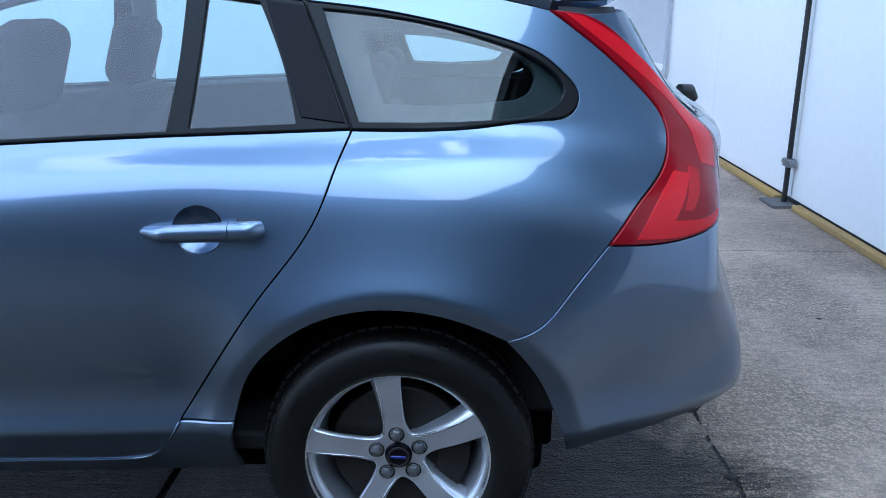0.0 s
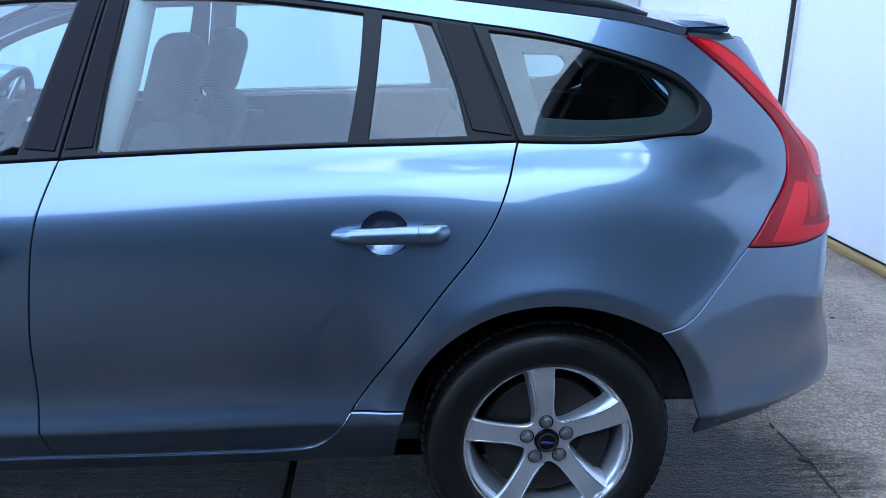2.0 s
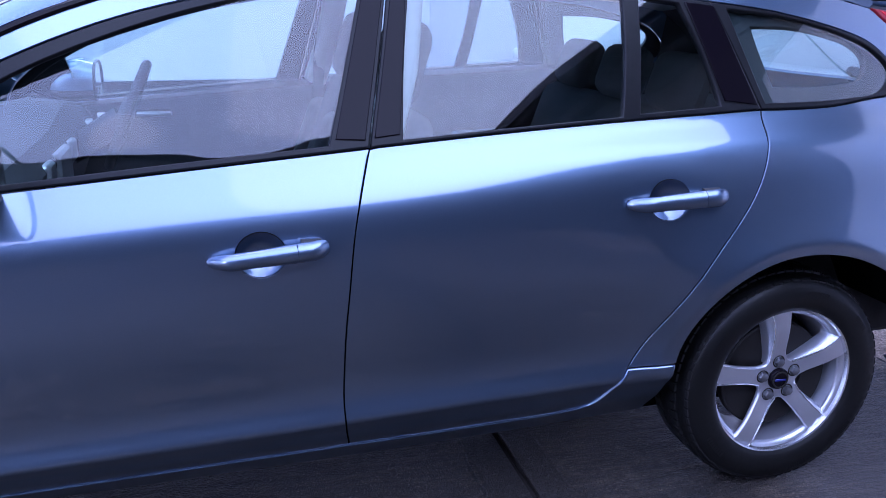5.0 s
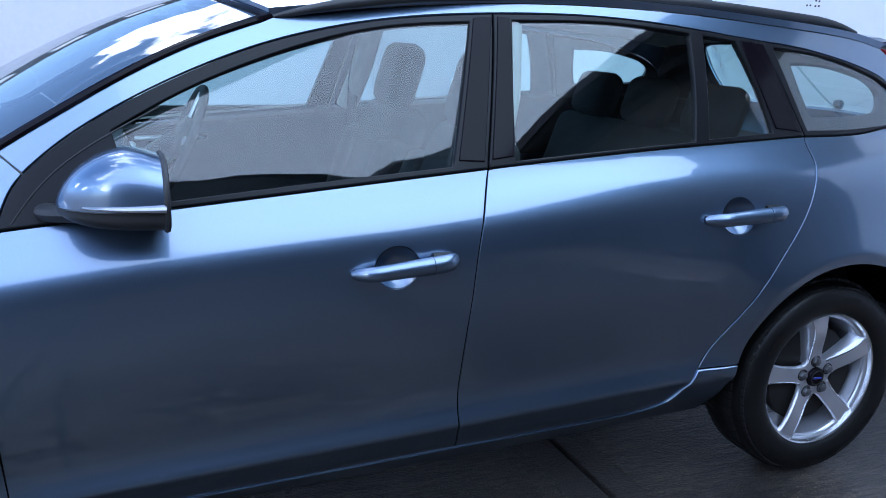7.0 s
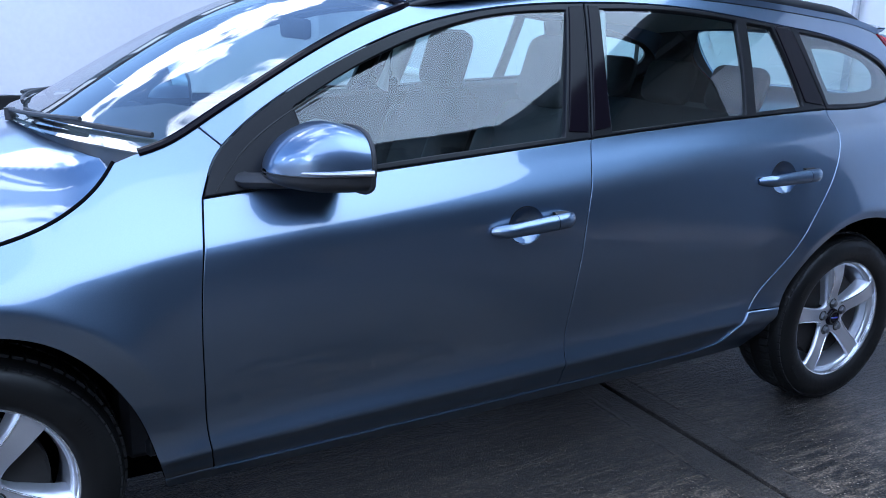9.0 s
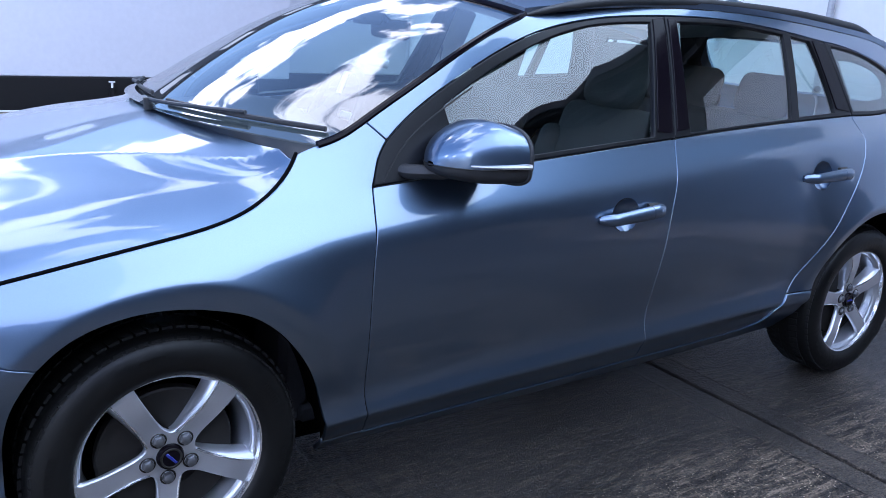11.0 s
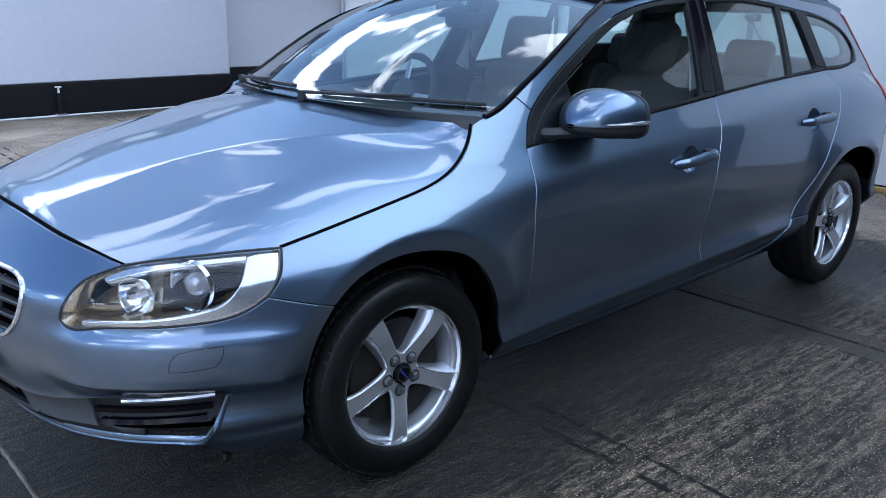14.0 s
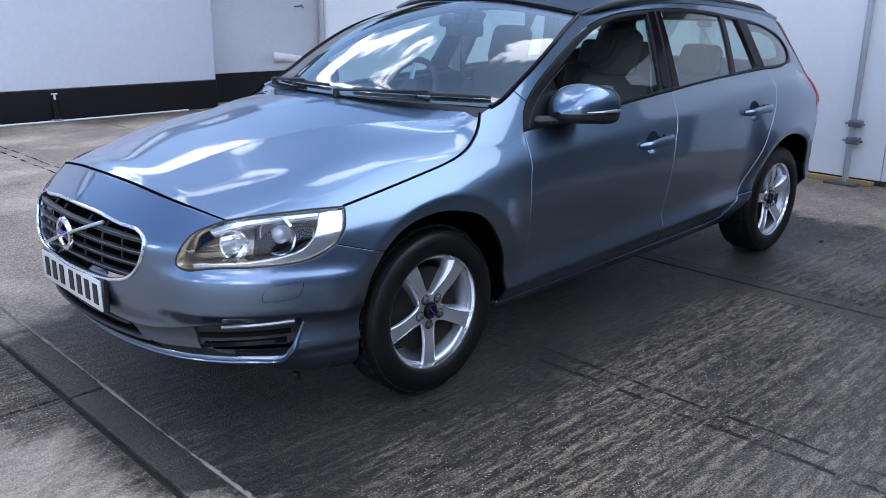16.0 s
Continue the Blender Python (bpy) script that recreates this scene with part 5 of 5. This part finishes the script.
for b in np.linspace(-1, 1, 41):
    w = .560 * b
    e = 1 - abs(b) ** 6 * .35
    z0 = 1.398 - .030 * abs(b) ** 2.4
    rows.append([(.16 + .10 * (1 - b * b), w, z0 - .002), (.30 + .08 * (1 - b * b), w * .99, z0 - .008), (.40 + .10 * (1 - b * b) * e, w * .97, z0 - .012), (.470 + .13 * (1 - b * b) * e, w * .94, z0 - .020),
                 (.478 + .13 * (1 - b * b) * e, w * .94, z0 - .034), (.42 + .10 * (1 - b * b), w * .96, z0 - .046), (.30, w * 1.01, z0 - .050)])
for k, end in ((0, rows[0]), (-1, rows[-1])):
    c = np.array(end)
    fold = c * (1, 1.02, 1) * (1, 1, 0) + (0, 0, 1) * (c[:, 2:] * .5 + c[::-1, 2:] * .5)
    rows.insert(0 if k == 0 else len(rows), [tuple(q) for q in fold])
grid_sheet("spoiler", rows, PAINT, car, "blue roof spoiler", flip=False)
tube("rear_wiper", [(.80, -.02, 1.09), (.835, .0, 1.085), (.86, .03, 1.06)], [.016, .020, .014], BLACK_PLASTIC, car, sides=10)

# roof rails and aerial
rail_line = smooth_line([(-1.655, -.606, 1.358), (-1.56, -.606, 1.380), (-1.42, -.600, 1.404), (-1.2, -.597, 1.427), (-.76, -.605, 1.440), (-.3, -.608, 1.428), (0, -.600, 1.406), (.18, -.585, 1.385), (.24, -.578, 1.370)], 50)
tube("roof_rail", rail_line, np.concatenate([np.linspace(.006, .015, 6), np.full(38, .015), np.linspace(.015, .006, 6)]), BLACK_PLASTIC, car, "black roof rail", sides=10, both=True)
rows = []
for t in np.linspace(0, 1, 9):
    x = -.06 + .17 * t
    h = .045 * math.sin(math.pi * min(t * .62 + .08, 1)) ** .8
    rows.append([(x, .03 * c * (1 - .2 * t), 1.447 + h * s) for c, s in ((math.cos(a), math.sin(a)) for a in np.linspace(0, math.pi, 9))])
grid_sheet("aerial_fin", rows, PAINT, car, flip=True)

# ---- front end ----
back_loop = shrink(GRILLE_LOOP, -.012)
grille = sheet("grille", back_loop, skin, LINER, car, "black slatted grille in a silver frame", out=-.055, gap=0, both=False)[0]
ring = GRILLE_LOOP
tube("grille_frame", skin(ring[:, 0], ring[:, 1], .002), .0068, LAMP_SILVER, grille, "silver grille frame", sides=8, closed=True)


def width_at(z):
    zs = np.array([p[1] for p in GRILLE])
    us = np.array([p[0] for p in GRILLE])
    k = us.argmax()
    return min(np.interp(-z, -zs[:k + 1], us[:k + 1]), np.interp(z, zs[k:][::-1], us[k:][::-1]))


for z in (.545, .585, .625, .665):
    w = float(width_at(z)) - .004
    u = np.linspace(-w, w, 40)
    zz = z + .006 - .010 * (np.abs(u) / .43) ** 2
    rows = [skin(u, zz + dz, o) for dz, o in ((.0065, -.022), (.006, -.008), (.0, -.005), (-.006, -.008), (-.0065, -.022))]
    grid_sheet("slat", rows, BLACK_PLASTIC, grille)
    tube("slat_edge", skin(u, zz + .004, -.0055), .0020, STEEL, grille, sides=6)
for u in (-.33, -.22, -.11, .11, .22, .33):
    zs = np.linspace(.530 + .05 * (abs(u) > .3), .695 - .02 * (abs(u) > .3), 8)
    tube("upright", skin(u + 0 * zs, zs, -.020), .0045, BLACK_PLASTIC, grille, sides=6)
u = np.linspace(-.225, .225, 24)
tube("diagonal_bar", skin(u, .612 + u * .36, .006), .0062, ALLOY, grille, "silver diagonal bar", sides=8)
emblem = part("emblem", spin([(.040, .012), (.044, .020), (.052, .022), (.058, .018), (.060, .008)], 48), CHROME, grille, "round chrome emblem")
emblem.matrix_basis = pose(-3.728, 0, .615, 0, 0, -90) @ pose(0, 0, 0, 180, 0, 0) @ pose(0, 0, 0, 0, 0, 0)
bm = block((-.050, .008, -.010), (.050, .021, .010), .003, 2)
bar = part("emblem_bar", bm, BADGE_BLUE, grille)
bar.matrix_basis = emblem.matrix_basis
bm = spin([(0, .004), (.042, .006)], 40)
part("emblem_back", bm, GLOSS_BLACK, grille).matrix_basis = emblem.matrix_basis

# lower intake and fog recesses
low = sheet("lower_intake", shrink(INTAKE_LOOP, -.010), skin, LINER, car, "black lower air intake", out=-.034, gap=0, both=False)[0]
for z in (.285, .318, .348):
    w = .47 if z < .29 else .40 if z < .33 else .30
    u = np.linspace(-w, w, 40)
    grid_sheet("slat", [skin(u, z + dz + 0 * u, o) for dz, o in ((.006, -.035), (.005, -.016), (-.005, -.016), (-.006, -.035))], BLACK_PLASTIC, low)
fogs = sheet("fog_recess", shrink(FOG_LOOP, -.008), skin, BLACK_PLASTIC, car, "black fog lamp recess", out=-.03, gap=0)
for ob, owner in zip(tube("running_light", skin(*smooth_line([(.69, .391), (.76, .397), (.84, .402), (.925, .408)], 20).T, -.004), .0085, CLEAR_LENS, None, "clear running light strip", sides=8, both=True, flat=.9), fogs):
    ob.parent = owner
for z0, z1, ua, ub in ((.352, .366, .60, .915), (.325, .338, .62, .90)):
    u = np.linspace(ua, ub, 20)
    z = np.linspace(z0, z1, 20)
    for ob, owner in zip(grid_sheet("vane", [skin(u, z + dz, o) for dz, o in ((.007, -.028), (.006, -.014), (-.006, -.014), (-.007, -.028))], GLOSS_BLACK, None, both=True), fogs):
        ob.parent = owner
insert = sheet("bumper_insert", shrink(INSERT_LOOP, -.010), skin, BLACK_PLASTIC, car, "black plastic insert across the bumper's foot", out=-.036, gap=0, both=False)[0]
land = trace([(.27, .372), (.36, .366), (.47, .374), (.585, .390)], [(.585, .390), (.60, .340), (.66, .292), (.72, .268)], [(.72, .268), (.72, .248)], [(.72, .248), (.50, .246), (.46, .248)], [(.46, .248), (.452, .280), (.38, .328), (.27, .372)], step=.014)
for ob in sheet("insert_land", land, skin, GREY_PLASTIC, None, "dark grey sculpted land beside the intake", out=-.014, gap=0, edge=.004, depth=.03):
    ob.parent = insert
lip = smooth_line([(0, .243), (.2, .243), (.4, .243), (.55, .243), (.70, .241), (.80, .243), (.875, .255), (.905, .285), (.935, .345), (.958, .405)], 60)
lip = np.concatenate([(lip[::-1] * (-1, 1)), lip[1:]])
tube("bumper_lip", skin(lip[:, 0], lip[:, 1], .001), .0075, PAINT, bumper, sides=8)
WASHER = trace([(.828, .498), (.836, .532), (.852, .545)], [(.852, .545), (.90, .553), (.950, .557)], [(.950, .557), (.945, .530), (.930, .507)], [(.930, .507), (.88, .499), (.828, .498)], step=.01)
covers = sheet("washer_cover", WASHER, skin, PAINT, car, out=.0015, gap=0, edge=.0015, depth=.006, step=.012)
for ob, owner in zip(tube("cover_seam", skin(WASHER[:, 0], WASHER[:, 1], .0004), .0013, INK, None, sides=6, closed=True, both=True), covers):
    ob.parent = owner
tow = part("tow_tab", block((-3.28, -.70, .140), (-3.255, -.67, .17), .006, 1), DARK_METAL, car)

# number plate with its characters as plain bars
plate = part("number_plate", block((-3.742, -.26, .392), (-3.735, .26, .503), .004, 2), PLATE, car, "white number plate with dark bars")
for i in range(7):
    y = -.222 + .068 * i + (.018 if i > 3 else 0)
    part("plate_bar", block((-3.7455, y - .019, .412), (-3.7415, y + .019, .486), .002, 1), INK, plate)
part("plate_holder", block((-3.736, -.264, .387), (-3.712, .264, .507), .006, 1), BLACK_PLASTIC, plate)

# headlights
LAMP_LOOP = trace(LAMP_TOP, LAMP_REAR, LAMP_LOW, step=.012)
lamps = sheet("headlight", shrink(LAMP_LOOP, -.002), skin, LAMP_BACK, car, "clear headlight with two round reflectors", out=-.085, gap=0)
for ob, owner in zip(sheet("lamp_cover", LAMP_LOOP, skin, LAMP_GLASS, None, gap=.003, edge=.002, depth=.01, out=.003), lamps):
    ob.parent = owner
    ob.visible_shadow = False
rim3 = skin(LAMP_LOOP[:, 0], LAMP_LOOP[:, 1], -.004)
for ob, owner in zip(tube("lamp_seal", rim3, .0036, BLACK_PLASTIC, None, sides=6, closed=True, both=True), lamps):
    ob.parent = owner
wall_rows = [skin(shrink(LAMP_LOOP, .004 + k)[:, 0], shrink(LAMP_LOOP, .004 + k)[:, 1], o) for k, o in ((0, -.004), (.012, -.03), (.016, -.085))]
wall_rows = [np.concatenate([r, r[:1]]) for r in wall_rows]
for ob, owner in zip(grid_sheet("lamp_bezel", wall_rows, LAMP_BACK, None, "brown-grey lamp bezel", both=True), lamps):
    ob.parent = owner
foot = trace([(.62, .599), (.77, .606), (.86, .610), (.946, .618), (1.0, .633), (1.058, .666), (1.083, .695), (1.102, .732), (1.112, .762)], [(1.112, .762), (1.05, .761), (1.028, .757)], [(1.028, .757), (1.0, .700), (.968, .660), (.90, .634), (.80, .620), (.62, .611)], [(.62, .611), (.62, .599)], step=.012)
for ob, owner in zip(sheet("silver_surround", foot, skin, LAMP_SILVER, None, "silver surround along the lamp's foot and rear", out=-.007, gap=0, depth=.03), lamps):
    ob.parent = owner
brow = trace([(.66, .715), (.711, .733), (.80, .747), (.905, .756), (1.03, .761)], [(1.03, .761), (1.022, .749)], [(1.022, .749), (.92, .744), (.80, .734), (.67, .706)], [(.67, .706), (.66, .715)], step=.012)
for ob, owner in zip(sheet("lamp_brow", brow, skin, LAMP_SILVER, None, out=-.010, gap=0, depth=.03), lamps):
    ob.parent = owner


def reflector(u, z, r, lens, out):
    """A round reflector bowl with its ring, set into the lamp, facing forwards."""
    c = skin(u, z, out)
    bm = spin([(r * 1.08, .004), (r * 1.06, -.008), (r, -.006), (r * .93, .006), (r * .72, .024), (r * .40, .042), (0, .048)], 40)
    for s in (0, 1):
        b2 = bm.copy()
        ob = part("reflector", b2, CHROME, lamps[s], "bright round reflector")
        k = 1 if s == 0 else -1
        ob.matrix_basis = pose(c[0], c[1] * k, c[2], 0, 0, -68 * k)
        b3 = spin([(0, -.012), (r * .28, -.010), (r * .46, .0), (r * .50, .012), (r * .50, .035)], 32) if lens else spin([(0, .0), (r * .12, .002), (r * .2, .012), (r * .2, .045)], 24)
        part("bulb_shield" if not lens else "lens", b3, CLEAR_LENS if lens else ALLOY, lamps[s]).matrix_basis = ob.matrix_basis
    bm.free()


mask = trace([(.905, .740), (.985, .742), (1.012, .738)], [(1.012, .738), (.985, .690), (.955, .660), (.915, .640)], [(.915, .640), (.80, .628)], [(.80, .628), (.80, .738)], [(.80, .738), (.905, .740)], step=.012)
for ob, owner in zip(sheet("lamp_mask", mask, skin, GLOSS_BLACK, None, "black mask round the lens", out=-.060, gap=0, depth=.02), lamps):
    ob.parent = owner
reflector(.885, .690, .060, True, -.040)
reflector(.742, .664, .050, False, -.050)

# wipers and the scuttle
scuttle = []
for i in range(41):
    s = SCREEN[i, 0]
    y = s[1]
    ex = np.interp(abs(y), [p[1] * -1 for p in rev(rear_edge)], [p[0] for p in rev(rear_edge)])
    e = bonnet_skin(np.array([ex + .004]), np.array([y * .985]))[0]
    scuttle.append([e - (0, 0, .022), (e + s) / 2 - (0, 0, .014), s + (.01, 0, -.006)])
grid_sheet("scuttle", scuttle, BLACK_PLASTIC, car, "black scuttle panel under the wipers", flip=False)


def on_screen(b, a, up):
    i, j = (b + 1) / 2 * 40, a * 29
    i0, j0 = int(min(i, 39)), int(min(j, 28))
    p = SCREEN[i0, j0] * (1 - i + i0) * (1 - j + j0) + SCREEN[i0 + 1, j0] * (i - i0) * (1 - j + j0) + SCREEN[i0, j0 + 1] * (1 - i + i0) * (j - j0) + SCREEN[i0 + 1, j0 + 1] * (i - i0) * (j - j0)
    return p + np.array((-.4, 0, .9)) * up


for b0, b1, a0, a1 in ((-.955, -.20, .085, .050), (.02, .72, .060, .055)):
    w = new("wiper")
    w.parent = car
    tagged(w, "black wiper blade at rest")
    t = np.linspace(0, 1, 14)
    blade = [on_screen(b0 + (b1 - b0) * k, a0 + (a1 - a0) * k, .010) for k in t]
    tube("blade", blade, .0055, BLACK_PLASTIC, w, sides=8, flat=1.3)
    arm = [on_screen(b0 + (b1 - b0) * k, (a0 + (a1 - a0) * k) * (1 - .9 * max(k - .4, 0)), .026 - .01 * k) for k in np.linspace(.38, 1.12, 10)]
    tube("arm", arm, .0060, BLACK_PLASTIC, w, sides=8)
    tube("pivot", [arm[-1] - (0, 0, .03), arm[-1] + (0, 0, .004)], .014, BLACK_PLASTIC, w, sides=12)

# a bead added along the sill's upper edge, for its bright line of light
edge_run = np.concatenate([smooth_line(SILL_LINE, 50), smooth_line(rev(R_FOOT), 60)[1:]])
tube("sill_bead", skin(edge_run[:, 0], edge_run[:, 1] - .0035, .0035), .0030, PAINT, car, sides=8, both=True)
# black tubes fill the shut lines, standing in for the shade inside them
for run in (BONNET_SIDE, BONNET_FRONT, F_GAP, B_GAP, R_GAP):
    line = smooth_line(run, 40)
    tube("shut_line_shade", skin(line[:, 0], line[:, 1], -.0085), .0045, GAP_SHADE, car, sides=8, both=True)

# inside of the tail lights, and the seam of the mirror's corner panel
sheet("lamp_lining", trace(TAIL_IN, TAIL_OUT, TAIL_FOOT), skin, CABIN, car, "dark lining behind the tail light", out=-.024, gap=-.012)
corner = smooth_line([(2.056, .935), (2.090, .980), (2.137, 1.030), (2.199, 1.077), (2.265, 1.116), (2.36, 1.165)], 20)
for ob, owner in zip(tube("corner_seam", skin(corner[:, 0], corner[:, 1], .0022), .0022, INK, None, sides=6, both=True), f_frame):
    ob.parent = owner

# dark tube added in the pillar gap to stop light leaking through
line = smooth_line(Q_UP, 20)
tube("pillar_gap_fill", skin(line[:, 0], line[:, 1], -.010), .0075, INK, car, sides=8, both=True)
# ---- the cabin ----
def lining_rows(us, lows):
    rows = [skin(us, z + 0 * us if z < .9 else belt(us) + z - 1.0, -.075) for z in lows]
    return rows + [skin(us, belt(us) - .004, -.018)]


grid_sheet("door_lining", lining_rows(np.linspace(2.03, 3.78, 40), (.30, .55, .70, .80, .985)), CABIN, car, "dark door lining", both=True)
grid_sheet("boot_lining", lining_rows(np.linspace(3.78, 5.0, 30), (.78, .85, .985)), CABIN, car, "dark boot side lining", both=True)
for u0, u1 in ((2.35, 2.62), (3.30, 3.52)):
    line = skin(np.linspace(u0, u1, 10), .895 + .06 * (u0 > 3) + 0 * np.linspace(u0, u1, 10), -.088)
    tube("inner_handle", line, .010, CABIN_SILVER, car, "silver inner door handle", sides=8, both=True)
lining = ROOF.copy()
lining[:, :, 2] -= .035
lining[:, :, 1] *= .985
grid_sheet("headlining", lining, CABIN_PALE, car, "pale headlining")
part("cabin_floor", block((-2.4, -.74, .26), (.30, .74, .31), .01, 1), CABIN, car)
part("boot_floor", block((-.05, -.62, .31), (.78, .62, .66), .02, 1), CABIN, car)
part("load_cover", block((-.05, -.60, .93), (.60, .60, .945), .005, 1), CABIN, car)
part("bulkhead", block((-2.45, -.72, .25), (-2.36, .72, .93), .02, 1), CABIN, car)


def cushion(lo, hi, bevel, lean=0.0, about=(0, 0, 0)):
    bm = block(lo, hi, bevel, 3)
    bmesh.ops.rotate(bm, verts=bm.verts, cent=about, matrix=Matrix.Rotation(radians(lean), 3, "Y"))
    return bm


def seat(y, label):
    """A front seat with side bolsters and a tall headrest."""
    s = new("front_seat")
    s.parent = car
    tagged(s, label)
    part("seat_cushion", cushion((-1.72, y - .25, .40), (-1.16, y + .25, .57), .05, -6, (-1.2, y, .5)), SEAT_CLOTH, s)
    for k in (-1, 1):
        part("bolster", cushion((-1.66, y + k * .25 - .055, .42), (-1.20, y + k * .25 + .055, .61), .045, -6, (-1.2, y, .5)), SEAT_CLOTH, s)
        part("back_bolster", cushion((-1.28, y + k * .21 - .05, .58), (-1.13, y + k * .21 + .05, .98), .045, 20, (-1.2, y, .55)), SEAT_CLOTH, s)
    part("backrest", cushion((-1.24, y - .23, .50), (-1.10, y + .23, 1.10), .06, 20, (-1.2, y, .55)), SEAT_CLOTH, s)
    part("headrest", cushion((-1.235, y - .135, 1.08), (-1.125, y + .135, 1.325), .055, 17, (-1.2, y, .55)), SEAT_CLOTH, s)


seat(-.37, "dark cloth passenger seat")
seat(.37, "dark cloth driver's seat")
bench = new("rear_bench")
bench.parent = car
tagged(bench, "dark cloth rear bench")
part("bench_cushion", cushion((-.78, -.62, .42), (-.28, .62, .58), .06, -5, (-.4, 0, .5)), SEAT_CLOTH, bench)
part("bench_back", cushion((-.34, -.60, .52), (-.20, .60, 1.04), .06, 20, (-.28, 0, .55)), SEAT_CLOTH, bench)
for y in (-.37, .0, .37):
    part("headrest", cushion((-.345, y - .13, 1.03), (-.245, y + .13, 1.215), .05, 18, (-.28, 0, .55)), SEAT_CLOTH, bench)
pillar = [skin(u + 0 * np.linspace(1.0, 1.33, 9), np.linspace(1.0, 1.33, 9), -.03) for u in np.linspace(4.70, 5.00, 9)]
grid_sheet("tail_pillar_lining", pillar, CABIN, car, "dark tail pillar lining", both=True)
# dashboard and wheel
rows = []
for y in np.linspace(-.74, .74, 25):
    k = 1 - (abs(y) / .74) ** 4
    bulge = .045 * math.exp(-((y - .37) / .22) ** 2)
    rows.append([(-2.42, y, .90), (-2.30, y, .955 + .01 * k), (-2.10, y, .965 + bulge), (-1.98, y, .945 + bulge), (-1.94, y, .88), (-1.97, y, .74), (-2.05, y, .55)])
grid_sheet("dashboard", rows, CABIN, car, "dark dashboard", flip=True)
part("console", block((-2.0, -.13, .30), (-1.15, .13, .62), .03, 2), CABIN, car)
part("centre_stack", block((-1.99, -.10, .60), (-1.93, .10, .90), .01, 1), CABIN_SILVER, car, "silver centre stack")
for y in (-.66, -.22, .18, .62):
    part("air_vent", block((-1.965, y - .045, .83), (-1.93, y + .045, .90), .008, 1), CABIN_SILVER, car)
wheel_pose = pose(-1.78, .37, .945, 0, -66, 0)
steer = new("steering_wheel")
steer.parent = car
steer.matrix_basis = wheel_pose
tagged(steer, "dark steering wheel with silver spokes")
ringpts = [(.185 * math.cos(a), .185 * math.sin(a), 0) for a in np.linspace(0, 2 * math.pi, 49)[:-1]]
tube("rim_ring", ringpts, .016, CABIN, steer, sides=10, closed=True)
part("boss", spin([(0, -.03), (.05, -.032), (.075, -.02), (.08, .02)], 28), CABIN, steer).rotation_euler = (radians(-90), 0, 0)
for a in (10, 170, 270):
    c, s = math.cos(radians(a)), math.sin(radians(a))
    tube("spoke", [(.06 * c, .06 * s, .005), (.175 * c, .175 * s, 0)], .016, CABIN_SILVER, steer, sides=8, flat=.5)
tube("column", [(-2.02, .37, .80), (-1.80, .37, .935)], .045, CABIN, car, sides=12)
part("inner_mirror", block((-1.77, -.12, 1.25), (-1.735, .12, 1.315), .016, 2), CABIN, car, "dark interior mirror")
tube("mirror_stem", [(-1.755, 0, 1.30), (-1.82, 0, 1.355)], .012, CABIN, car, sides=8)
part("sensor_box", block((-1.89, -.05, 1.295), (-1.80, .05, 1.355), .015, 1), CABIN, car)
sheet("quarter_trim", shrink(PANE_Q, -.02), skin, CABIN, car, "dark trim round the quarter window", out=-.024, gap=0, edge=.004, depth=.02, holes=(TRIM_HOLE,))
for s in (-1, 1):
    line = [(-1.10, .71 * s, 1.02), (-1.05, .66 * s, 1.18), (-1.02, .59 * s, 1.36)]
    tube("pillar_lining", line, .045, CABIN_PALE, car, "pale pillar lining", sides=10)
    tube("seat_belt", [(-1.08, .66 * s, 1.20), (-1.10, .645 * s, .95), (-1.12, .66 * s, .62)], .022, CABIN, car, sides=6, flat=.2)
